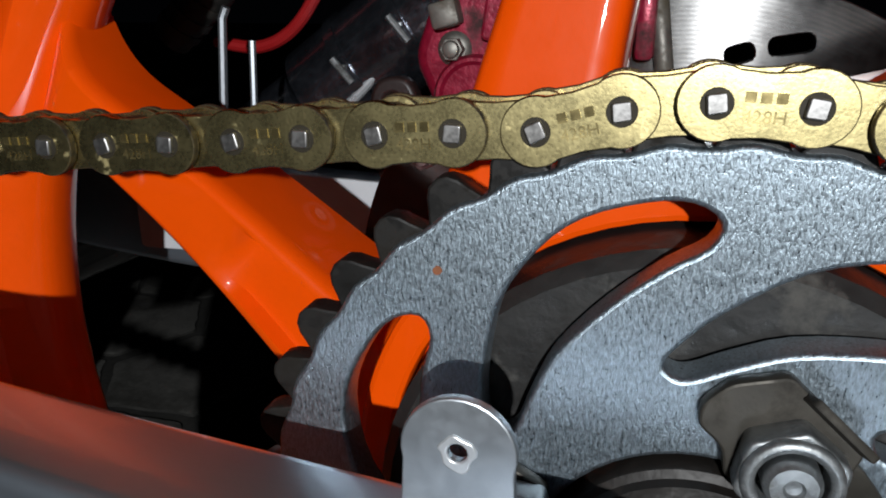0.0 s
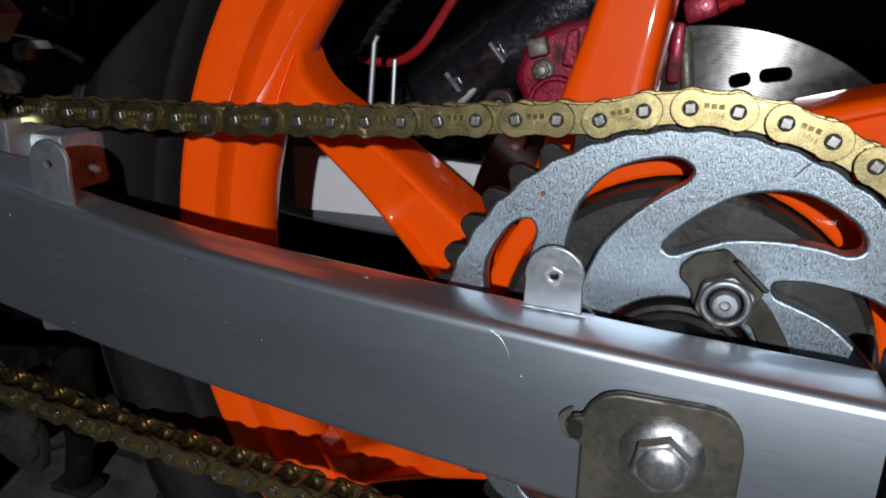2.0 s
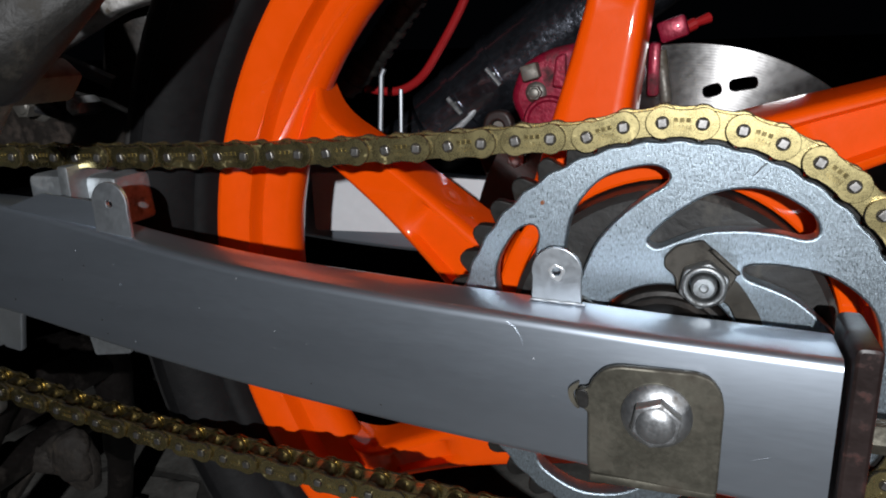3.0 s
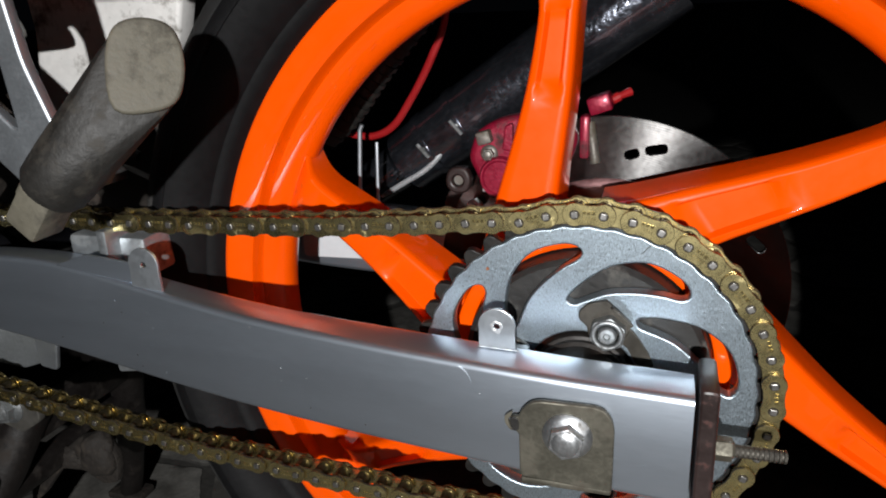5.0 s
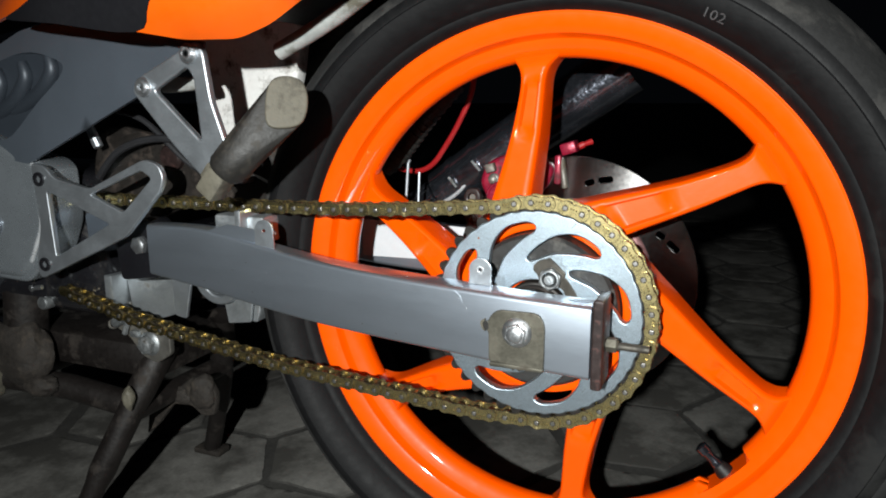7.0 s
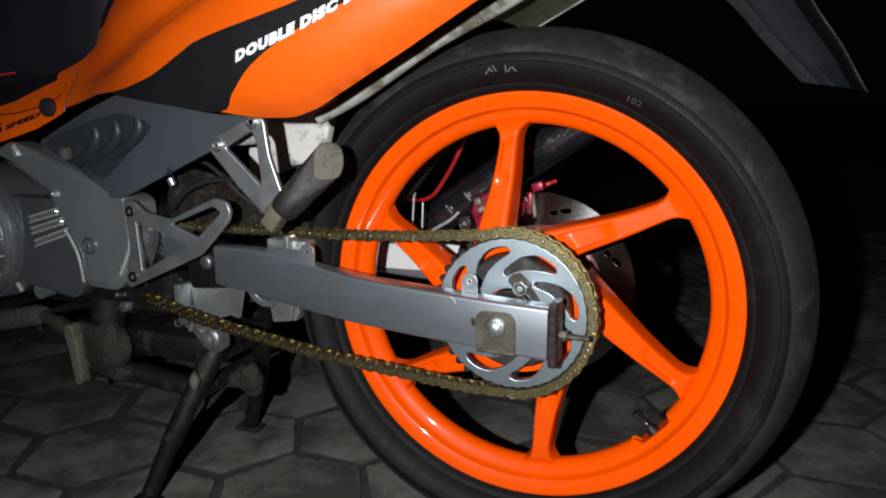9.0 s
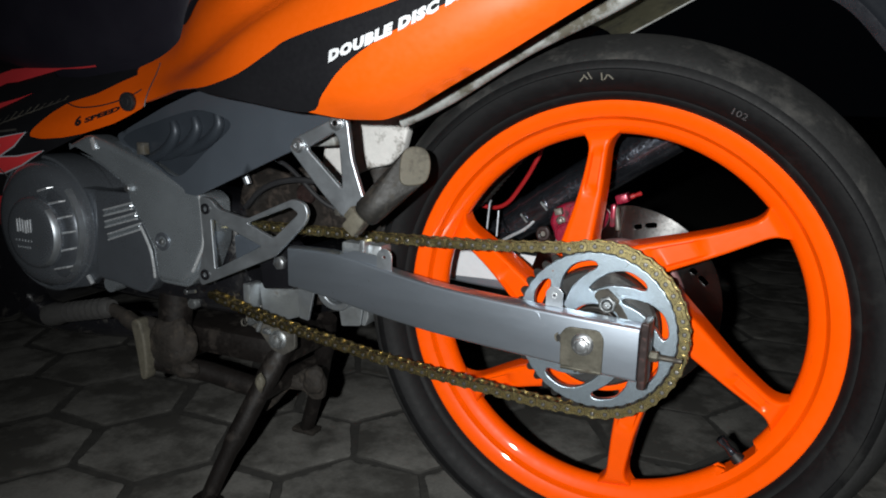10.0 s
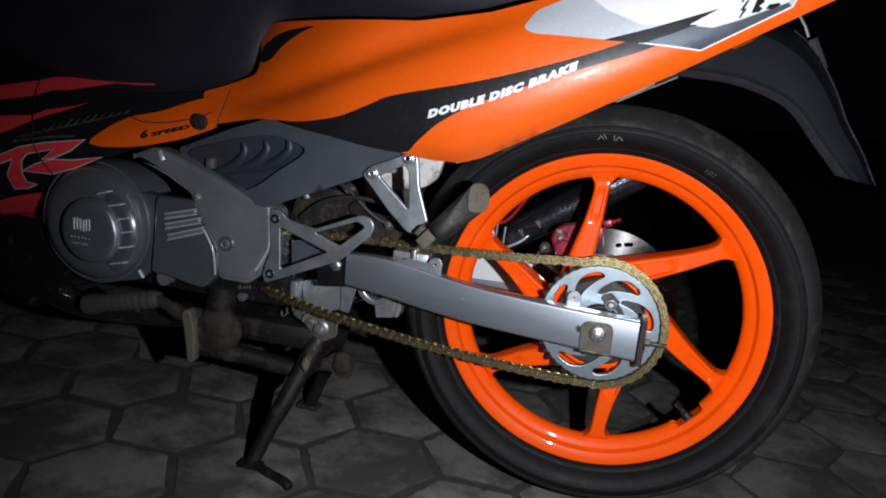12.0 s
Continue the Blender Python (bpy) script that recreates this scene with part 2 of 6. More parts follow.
olive_dust = node_mat("olive_dusty_plastic", (0.190, 0.180, 0.115), 0.6, vary=0.3, scale=25, fine=220, bump=0.0004, dirt=(0.075, 0.070, 0.050), dirt_amount=0.35, dirt_scale=24)
paver_stone = node_mat("concrete_paver", (0.182, 0.177, 0.164), 0.9, vary=0.28, scale=14, fine=220, bump=0.0008, specular=0.2, dirt=(0.075, 0.072, 0.066), dirt_amount=0.56, dirt_scale=6, island=0.10)
soil = node_mat("dark_joint_soil", (0.048, 0.046, 0.042), 0.95, vary=0.4, scale=30, fine=200, bump=0.001)


# ---- building helpers ----
from mathutils.geometry import delaunay_2d_cdt


def bm_mesh(name, bm, mats, smooth=True, angle=35):
    me = bpy.data.meshes.new(name)
    bm.normal_update()
    if smooth:
        for fc in bm.faces:
            fc.smooth = True
        lim = radians(angle)
        for e in bm.edges:
            if len(e.link_faces) == 2 and e.calc_face_angle(0) > lim:
                e.smooth = False
    bm.to_mesh(me)
    bm.free()
    for m in (mats if isinstance(mats, (list, tuple)) else [mats]):
        me.materials.append(m)
    return me


def part(name, bm, mats, parent, label="", smooth=True, angle=35):
    """Links a bmesh as one mesh object under a thing or a part."""
    ob = new(name, bm_mesh(name, bm, mats, smooth, angle))
    ob.parent = parent
    if label:
        ob["label"] = label
    return ob


def closed_curve(pts, n=6):
    """A smooth closed outline through the points."""
    out, k = [], len(pts)
    for i in range(k):
        p0, p1, p2, p3 = (np.array(pts[(i + j) % k], float) for j in (-1, 0, 1, 2))
        for s in range(n):
            t = s / n
            out.append(tuple(0.5 * (2 * p1 + (p2 - p0) * t + (2 * p0 - 5 * p1 + 4 * p2 - p3) * t * t + (3 * p1 - p0 - 3 * p2 + p3) * t ** 3)))
    return out


def rounded(pts, r, n=4):
    """A polygon with its corners rounded by r."""
    out, k = [], len(pts)
    for i in range(k):
        a, b, c = (np.array(pts[(i + j) % k], float) for j in (-1, 0, 1))
        u, v = a - b, c - b
        lu, lv = np.linalg.norm(u), np.linalg.norm(v)
        d = min(r, lu * 0.45, lv * 0.45)
        p, q = b + u / lu * d, b + v / lv * d
        for s in range(n + 1):
            t = s / n
            out.append(tuple((1 - t) ** 2 * p + 2 * t * (1 - t) * b + t * t * q))
    return out


def ring(r, n=32, cx=0.0, cz=0.0):
    return [(cx + r * math.cos(2 * math.pi * i / n), cz + r * math.sin(2 * math.pi * i / n)) for i in range(n)]


def plate(outline, y0, y1, holes=(), bevel=0.0008, res=1):
    """A flat piece with an outline in x and z, from depth y0 to y1, with holes and rounded edges."""
    cu = bpy.data.curves.new("outline", "CURVE")
    cu.dimensions, cu.fill_mode = "2D", "BOTH"
    cu.extrude = max(abs(y1 - y0) / 2 - bevel, 1e-5)
    cu.bevel_depth, cu.bevel_resolution, cu.offset = bevel, res, -bevel
    for loop in (outline, *holes):
        sp = cu.splines.new("POLY")
        sp.points.add(len(loop) - 1)
        for p, (x, z) in zip(sp.points, loop):
            p.co = (x, z, 0, 1)
        sp.use_cyclic_u = True
    ob = bpy.data.objects.new("outline", cu)
    me = bpy.data.meshes.new_from_object(ob)
    bm = bmesh.new()
    bm.from_mesh(me)
    bpy.data.objects.remove(ob), bpy.data.curves.remove(cu), bpy.data.meshes.remove(me)
    bmesh.ops.transform(bm, matrix=Matrix.Translation((0, (y0 + y1) / 2, 0)) @ Matrix.Rotation(math.pi / 2, 4, "X"), verts=bm.verts)
    bmesh.ops.remove_doubles(bm, verts=bm.verts, dist=1e-6)
    bm.normal_update()
    for e in bm.edges:
        if len(e.link_faces) == 2 and (abs(e.link_faces[0].normal.y) > 0.995) != (abs(e.link_faces[1].normal.y) > 0.995):
            e.smooth = False
    return bm


def revolve(profile, n=64, cx=0.0, cz=0.0, close=False):
    """A turned piece: profile of (radius, y) round an axis along y."""
    bm = bmesh.new()
    rows = [[bm.verts.new((cx + r * math.cos(2 * math.pi * i / n), y, cz + r * math.sin(2 * math.pi * i / n))) for i in range(n)] for r, y in profile]
    pairs = list(zip(rows, rows[1:])) + ([(rows[-1], rows[0])] if close else [])
    for a, b in pairs:
        for i in range(n):
            j = (i + 1) % n
            bm.faces.new((a[i], a[j], b[j], b[i]))
    if not close:
        for row in (rows[0], rows[-1]):
            bm.faces.new(row)
    bmesh.ops.recalc_face_normals(bm, faces=bm.faces)
    return bm


def tube(path, radius, n=12, cap=True):
    """A round bar along a path; radius may be one per point."""
    bm = bmesh.new()
    pts = [Vector(p) for p in path]
    radii = radius if isinstance(radius, (list, tuple)) else [radius] * len(pts)
    rows, side = [], None
    for i, p in enumerate(pts):
        d = (pts[min(i + 1, len(pts) - 1)] - pts[max(i - 1, 0)]).normalized()
        if side is None:
            side = d.orthogonal().normalized()
        side = (side - d * side.dot(d)).normalized()
        up = d.cross(side)
        rows.append([bm.verts.new(p + radii[i] * (math.cos(2 * math.pi * k / n) * side + math.sin(2 * math.pi * k / n) * up)) for k in range(n)])
    for a, b in zip(rows, rows[1:]):
        for i in range(n):
            j = (i + 1) % n
            bm.faces.new((a[i], a[j], b[j], b[i]))
    if cap:
        bm.faces.new(rows[0]), bm.faces.new(rows[-1])
    bmesh.ops.recalc_face_normals(bm, faces=bm.faces)
    return bm


def smooth_path(pts, n=6):
    out = []
    for i in range(len(pts) - 1):
        p0, p1, p2, p3 = (np.array(pts[min(max(i + j, 0), len(pts) - 1)], float) for j in (-1, 0, 1, 2))
        for s in range(n):
            t = s / n
            out.append(tuple(0.5 * (2 * p1 + (p2 - p0) * t + (2 * p0 - 5 * p1 + 4 * p2 - p3) * t * t + (3 * p1 - p0 - 3 * p2 + p3) * t ** 3)))
    return out + [tuple(pts[-1])]


def merge(*bms):
    """One bmesh of several."""
    out = bmesh.new()
    for b in bms:
        me = bpy.data.meshes.new("tmp")
        b.to_mesh(me)
        b.free()
        out.from_mesh(me)
        bpy.data.meshes.remove(me)
    return out


def slot_of(bm, index):
    for fc in bm.faces:
        fc.material_index = index
    return bm


def box(x0, x1, y0, y1, z0, z1, bevel=0.002, seg=2):
    bm = bmesh.new()
    bmesh.ops.create_cube(bm, size=1)
    for v in bm.verts:
        v.co = Vector(((x0 + x1) / 2 + v.co.x * (x1 - x0), (y0 + y1) / 2 + v.co.y * (y1 - y0), (z0 + z1) / 2 + v.co.z * (z1 - z0)))
    if bevel:
        bmesh.ops.bevel(bm, geom=bm.edges, offset=bevel, segments=seg, affect="EDGES", profile=0.5)
    return bm


def moved(bm, m):
    bmesh.ops.transform(bm, matrix=m, verts=bm.verts)
    return bm


def inside(x, z, poly):
    hit, n = False, len(poly)
    for i in range(n):
        (x0, z0), (x1, z1) = poly[i], poly[(i + 1) % n]
        if (z0 > z) != (z1 > z) and x < (x1 - x0) * (z - z0) / (z1 - z0) + x0:
            hit = not hit
    return hit


def sheet(outline, depth, thick=0.003, step=0.012, holes=()):
    """A curved shell: an outline in x and z, laid on the surface y = depth(x, z), with thickness."""
    loops = [list(outline), *[list(h) for h in holes]]
    dense = []
    for lp in loops:
        d = []
        for (xa, za), (xb, zb) in zip(lp, lp[1:] + lp[:1]):
            k = max(1, int(math.hypot(xb - xa, zb - za) / step))
            d += [(xa + (xb - xa) * i / k, za + (zb - za) * i / k) for i in range(k)]
        dense.append(d)
    verts, edges = [], []
    for d in dense:
        o = len(verts)
        verts += [Vector(p) for p in d]
        edges += [(o + i, o + (i + 1) % len(d)) for i in range(len(d))]
    xs, zs = [p[0] for p in dense[0]], [p[1] for p in dense[0]]
    nx, nz = int((max(xs) - min(xs)) / step) + 1, int((max(zs) - min(zs)) / step) + 1
    rnd = random.Random(3)
    for i in range(nx):
        for j in range(nz):
            x, z = min(xs) + (i + 0.5 + 0.2 * (j % 2) + rnd.uniform(-0.1, 0.1)) * step, min(zs) + (j + 0.5) * step
            if inside(x, z, dense[0]) and not any(inside(x, z, h) for h in dense[1:]):
                near = min(math.hypot(x - p[0], z - p[1]) for d in dense for p in d)
                if near > step * 0.45:
                    verts.append(Vector((x, z)))
    vs, es, fs, *_ = delaunay_2d_cdt(verts, edges, [], 0, 1e-6)
    bm = bmesh.new()
    front = [bm.verts.new((v.x, depth(v.x, v.y), v.y)) for v in vs]
    count = {}
    for f3 in fs:
        cx, cz = sum(vs[k].x for k in f3) / 3, sum(vs[k].y for k in f3) / 3
        if inside(cx, cz, dense[0]) and not any(inside(cx, cz, h) for h in dense[1:]):
            bm.faces.new([front[k] for k in f3])
    for v in [v for v in bm.verts if not v.link_faces]:
        bm.verts.remove(v)
    bm.normal_update()
    for fc in bm.faces:
        if fc.normal.y > 0:
            fc.normal_flip()
    if thick:
        bmesh.ops.solidify(bm, geom=bm.faces[:], thickness=thick)
    bmesh.ops.recalc_face_normals(bm, faces=bm.faces)
    return bm


def hex_head(cx, cz, y_face, y_back, flat, flange=0.0, turn=0.0):
    """A hexagon bolt head, its face towards the camera, with a washer flange and a domed top."""
    r = flat / math.sqrt(3)
    out = [(cx + r * math.cos(turn + i * math.pi / 3), cz + r * math.sin(turn + i * math.pi / 3)) for i in range(6)]
    bms = [plate(out, y_face, y_back, bevel=flat * 0.06)]
    if flange:
        bms.append(revolve([(flat * 0.5, y_back - 0.0035), (flange * 0.86, y_back - 0.0024), (flange, y_back - 0.001), (flange, y_back)], 32, cx, cz))
    bms.append(revolve([(flat * 0.18, y_face - 0.0012), (flat * 0.36, y_face - 0.0008), (flat * 0.46, y_face + 0.0003)], 24, cx, cz))
    return merge(*bms)


def cap_screw(cx, cz, y_face, y_back, r):
    """A round socket screw with its hexagon recess."""
    hexa = [(cx + r * 0.5 * math.cos(i * math.pi / 3), cz + r * 0.5 * math.sin(i * math.pi / 3)) for i in range(6)]
    return merge(plate(ring(r, 20, cx, cz), y_face, y_back, [hexa], bevel=r * 0.12), plate(ring(r * 0.7, 12, cx, cz), y_face + 0.0025, y_back, bevel=0.0002))


def lettering(body, size, material_slot=0, bold=0.0, space=1.0):
    """Flat letters of the built-in font as a bmesh in x and y, from the origin."""
    cu = bpy.data.curves.new("letters", "FONT")
    cu.body, cu.size, cu.extrude, cu.resolution_u, cu.offset, cu.space_character = body, size, 0.0, 2, size * bold, space
    ob = bpy.data.objects.new("letters", cu)
    me = bpy.data.meshes.new_from_object(ob)
    bm = bmesh.new()
    bm.from_mesh(me)
    bpy.data.objects.remove(ob), bpy.data.curves.remove(cu), bpy.data.meshes.remove(me)
    for fc in bm.faces:
        fc.material_index = material_slot
    return bm


def lump(cx, cy, cz, rx, ry, rz, rough=0.25, seed=0.0, detail=4):
    """A mud-caked, uneven blob."""
    bm = bmesh.new()
    bmesh.ops.create_icosphere(bm, subdivisions=detail, radius=1.0)
    for v in bm.verts:
        p = v.co.copy()
        k = 1 + 1.6 * rough * noise.noise(p * 1.3 + Vector((seed, 0, 0))) + rough * 0.4 * noise.noise(p * 4.2 + Vector((0, seed, 0))) + rough * 0.3 * noise.noise(p * 11 + Vector((0, 0, seed)))
        v.co = Vector((cx + p.x * rx * k, cy + p.y * ry * k, cz + p.z * rz * k))
    return bm


def sector(cx, cz, profile, a0, a1, n=24):
    """Part of a turned piece between two angles: profile of (radius, y), closed."""
    bm = bmesh.new()
    rows = []
    for i in range(n + 1):
        a = radians(a0 + (a1 - a0) * i / n)
        rows.append([bm.verts.new((cx + r * math.cos(a), y, cz + r * math.sin(a))) for r, y in profile])
    for ra, rb in zip(rows, rows[1:]):
        for i in range(len(ra)):
            j = (i + 1) % len(ra)
            bm.faces.new((ra[i], ra[j], rb[j], rb[i]))
    bm.faces.new(rows[0]), bm.faces.new(rows[-1])
    bmesh.ops.recalc_face_normals(bm, faces=bm.faces)
    return bm


# ---- ground ----
bm = bmesh.new()
G = 80.0
vs = [bm.verts.new(p) for p in ((-G, -G, -0.0040), (G, -G, -0.0040), (G, G, -0.0040), (-G, G, -0.0040))]
bm.faces.new(vs)
ground = new("ground", bm_mesh("ground", bm, soil, smooth=False))
tagged(ground, "dark concrete yard paved with worn hexagonal pavers", "ground", kind="structure")

# ---- the motorcycle ----
bike = new("motorcycle")
bike.matrix_world = BIKE
tagged(bike, "black and orange underbone motorcycle with orange wheel on its centre stand", "motorcycle")
CY = 0.075          # the wheel's middle plane

# rear wheel: the hub carries tyre, rim, spokes, disc and sprocket
hub = part("rear_wheel", revolve([(0.030, 0.012), (0.034, 0.016), (0.058, 0.030), (0.066, 0.040), (0.070, 0.046), (0.070, 0.060), (0.052, 0.066), (0.046, 0.085),
                                  (0.048, 0.100), (0.056, 0.102), (0.056, 0.127), (0.030, 0.132)], 72), orange, bike, "orange cast six-spoke rear wheel")
half = [(0.2232, 0.0540), (0.2243, 0.0520), (0.2243, 0.0502), (0.2233, 0.0486), (0.2211, 0.0479), (0.2187, 0.0482), (0.2142, 0.0496), (0.2092, 0.0514), (0.2071, 0.0528), (0.2060, 0.0550), (0.2051, 0.0582),
        (0.2037, 0.0600), (0.2012, 0.0610), (0.1967, 0.0634), (0.1929, 0.0662), (0.1907, 0.0692), (0.1899, 0.0722), (0.1897, 0.0750)]
prof = half + [(r, 2 * CY - y) for r, y in half[-2::-1]] + [(0.219, 0.0920), (0.2100, 0.0860), (0.2100, 0.0600), (0.219, 0.0540)]
bm = revolve(prof, 288, close=True)
for v in bm.verts:
    r, a = math.hypot(v.co.x, v.co.z), math.degrees(math.atan2(v.co.z, v.co.x))
    if r < 0.1970 and -50 < a < -36.5:
        v.co.x, v.co.z = v.co.x * 0.1970 / r, v.co.z * 0.1970 / r
part("rim", bm, orange, hub, "glossy orange rim", angle=24)


def spoke_mesh(r0, r1):
    """One cast spoke, swept back from rim to hub, flared at both ends, with a dished slot between r0 and r1."""
    bm = bmesh.new()
    stations = [(0.045, 0.0370, 0.0225, 0.046, 0.092), (0.062, 0.0330, 0.0192, 0.050, 0.091), (0.085, 0.0270, 0.0165, 0.053, 0.090), (0.110, 0.0195, 0.0142, 0.0555, 0.089), (0.135, 0.0125, 0.0122, 0.0575, 0.088),
                (0.160, 0.0070, 0.0106, 0.0590, 0.0865), (0.173, 0.0045, 0.0102, 0.0595, 0.086), (0.181, 0.0032, 0.0116, 0.0602, 0.086), (0.1865, 0.0022, 0.0148, 0.0614, 0.085), (0.1915, 0.0014, 0.0195, 0.0652, 0.084), (0.1965, 0.0008, 0.0240, 0.0705, 0.083)]
    rows = []
    for x, c, w, y0, y1 in smooth_path(stations, 5):
        d = 0.0
        if r0 < x < r1:
            e = min((x - r0) / 0.013, (r1 - x) / 0.013, 1.0)
            d = 0.0042 * (e * e * (3 - 2 * e))
        k = 0.0028
        sw = w * (0.60 if r0 < 0.1 else 0.46)
        sect = [(-w - 0.001, y1), (-w, y0 + 2 * k), (-w + k * 0.35, y0 + k * 0.6), (-w + k, y0), (-sw - 0.0012, y0), (-sw + 0.0008, y0 + d), (sw - 0.0008, y0 + d), (sw + 0.0012, y0),
                (w - k, y0), (w - k * 0.35, y0 + k * 0.6), (w, y0 + 2 * k), (w + 0.001, y1)]
        rows.append([bm.verts.new((x, y, c + z)) for z, y in sect])
    for a, b in zip(rows, rows[1:]):
        n = len(a)
        for i in range(n):
            j = (i + 1) % n
            bm.faces.new((a[i], a[j], b[j], b[i]))
    bm.faces.new(rows[0]), bm.faces.new(rows[-1])
    bmesh.ops.recalc_face_normals(bm, faces=bm.faces)
    return bm_mesh("spoke", bm, orange, angle=50)


spokes = (spoke_mesh(0.128, 0.180), spoke_mesh(0.070, 0.126))
for k in range(6):
    ob = new("spoke", spokes[k % 2])
    ob.parent = hub
    ob.matrix_basis = Matrix.Rotation(-radians(95.5 + 60 * k), 4, "Y")

# tyre: sidewall with a bead ring and a step, and a rounded tread
side = [(0.2190, 0.0560), (0.2225, 0.0490), (0.2252, 0.0440), (0.2285, 0.0405), (0.2308, 0.0400), (0.2335, 0.0358), (0.2390, 0.0300), (0.2450, 0.0262), (0.2510, 0.0246), (0.2522, 0.0256),
        (0.2540, 0.0256), (0.2600, 0.0274)]
tread = [(0.2600, 0.0274), (0.2650, 0.0306), (0.2700, 0.0362), (0.2750, 0.0440), (0.2800, 0.0535), (0.2845, 0.0640), (0.2870, 0.0700), (0.2876, 0.0750)]
full = side + tread[1:]
full = full + [(r, 2 * CY - y) for r, y in full[-2::-1]]
bm = revolve(full + [(0.213, 0.092), (0.213, 0.054)], 160, close=True)
for fc in bm.faces:
    c = fc.calc_center_median()
    if math.hypot(c.x, c.z) > 0.258:
        fc.material_index = 1
tyre = part("tyre", bm, [rubber, tread_rubber], hub, "black rubber tyre with a dusty tread")
# chalk-like maker's marks, too faint to read
rnd = random.Random(8)
for a in (97.7, 96.8, 95.9, 93.2, 92.3, 91.2):
    m = Matrix.Rotation(-radians(a), 4, "Y") @ Matrix.Translation((0.2445 + rnd.uniform(-0.0015, 0.0015), 0.0262, 0)) @ Matrix.Rotation(radians(rnd.uniform(-50, 50)), 4, "Y")
    w = rnd.uniform(0.0018, 0.0030)
    part("tyre_mark", moved(box(-1.5 * w, 1.5 * w, -0.0014, 0.0015, -0.0006, 0.0006, 0.0001, 1), m), worn_pad, hub)

let = lettering("102", 0.0112, bold=0.0)
part("tyre_mark", moved(let, Matrix.Rotation(-radians(64.6), 4, "Y") @ Matrix.Translation((0.2362, 0.0312, 0.0)) @ Matrix.Rotation(radians(90), 4, "Y") @ Matrix.Rotation(math.pi / 2 + radians(40), 4, "X")), dull_mark, hub, "pale stamped number", smooth=False)

# valve with its cap, in a notch of the rim
va = radians(-43.8)
vm = Matrix.Rotation(-va, 4, "Y")
part("valve", moved(tube([(0.1985, CY, 0), (0.194, CY, 0), (0.190, CY, 0), (0.187, CY, 0)], [0.0075, 0.0070, 0.0058, 0.0042], 16), vm), rust_black, hub, "black rubber tyre valve")
part("valve_cap", moved(tube([(0.189, CY, 0), (0.1885, CY, 0), (0.184, CY, 0), (0.1805, CY, 0), (0.1755, CY, 0), (0.1750, CY, 0), (0.1690, CY, 0), (0.1680, CY, 0)], [0.0036, 0.0050, 0.0044, 0.0036, 0.0042, 0.0052, 0.0052, 0.0034], 12), vm), gloss_black, hub, "shiny dark valve cap")

# brake disc with slots on a carrier
holes = [ring(0.060, 48)]
for k in range(7):
    for rr, a0, half in ((0.0935, 72.8, 0.0062), (0.0875, 81.0, 0.0042)):
        a0 = radians(a0 + 360 / 7 * k)
        c = (rr * math.cos(a0), rr * math.sin(a0))
        tx, tz = -math.sin(a0 + 0.45), math.cos(a0 + 0.45)
        holes.append([(c[0] + tx * u - tz * v, c[1] + tz * u + tx * v) for u, v in rounded([(-half, -0.0027), (half, -0.0027), (half, 0.0027), (-half, 0.0027)], 0.0025, 3)])
part("brake_disc", plate(ring(0.1092, 128), 0.1308, 0.1348, holes, bevel=0.0004), disc_steel, hub, "drilled steel brake disc")
part("disc_carrier", merge(revolve([(0.028, 0.1255), (0.068, 0.1265), (0.0720, 0.1285), (0.0720, 0.1352), (0.028, 0.1352)], 64)), carrier_red, hub, "reddish metal disc carrier")

# sprocket
N_TEETH, PITCH = 42, 0.0127
RP = PITCH / 2 / math.sin(math.pi / N_TEETH)
PHASE = radians(101.4)
STEP = 2 * math.pi / N_TEETH
slot = [(0.0672, 0.0), (0.0700, 3.5), (0.0704, 9), (0.0696, 17), (0.0668, 24), (0.0612, 33), (0.0527, 43), (0.0470, 50), (0.0436, 53.5), (0.0414, 51.5), (0.0412, 47.5), (0.0440, 40), (0.0490, 29.5), (0.0545, 17),
        (0.0598, 7), (0.0632, 1.2)]
holes = [ring(0.0272, 48)]
for k in range(8):
    holes.append(closed_curve([(r * math.cos(radians(a + 46 + 45 * k)), r * math.sin(radians(a + 46 + 45 * k))) for r, a in slot], 3))
edge = []
for i in range(N_TEETH * 6):
    a = PHASE + STEP * i / 6
    edge.append(((0.0786 - 0.0004 * math.cos(N_TEETH * (a - PHASE))) * math.cos(a), (0.0786 - 0.0004 * math.cos(N_TEETH * (a - PHASE))) * math.sin(a)))
sprocket = part("sprocket", plate(edge, 0.0042, 0.0118, holes, bevel=0.0009, res=2), zinc, hub, "zinc-plated rear sprocket with eight swept slots")
part("rust_spot", plate(closed_curve([(-0.0457, 0.0557), (-0.0449, 0.0565), (-0.0440, 0.0559), (-0.0444, 0.0550), (-0.0453, 0.0549)], 3), 0.00405, 0.0045, bevel=0.00005), rust_spot, sprocket)
part("weld_mark", tube([(0.0252, 0.0043, 0.0668), (0.0275, 0.0041, 0.0700), (0.0305, 0.0043, 0.0728)], [0.0001, 0.0002, 0.0001], 6), tab_steel, sprocket)
tooth = [(0.0775, -0.5), (0.0790, -0.42), (0.0805, -0.34), (0.0824, -0.26), (0.0838, -0.15), (0.0843, 0.0), (0.0838, 0.15), (0.0824, 0.26), (0.0805, 0.34), (0.0790, 0.42)]
edge = []
for k in range(N_TEETH):
    for r, u in tooth:
        a = PHASE + STEP * (k + 0.5 + u)
        edge.append((r * math.cos(a), r * math.sin(a)))
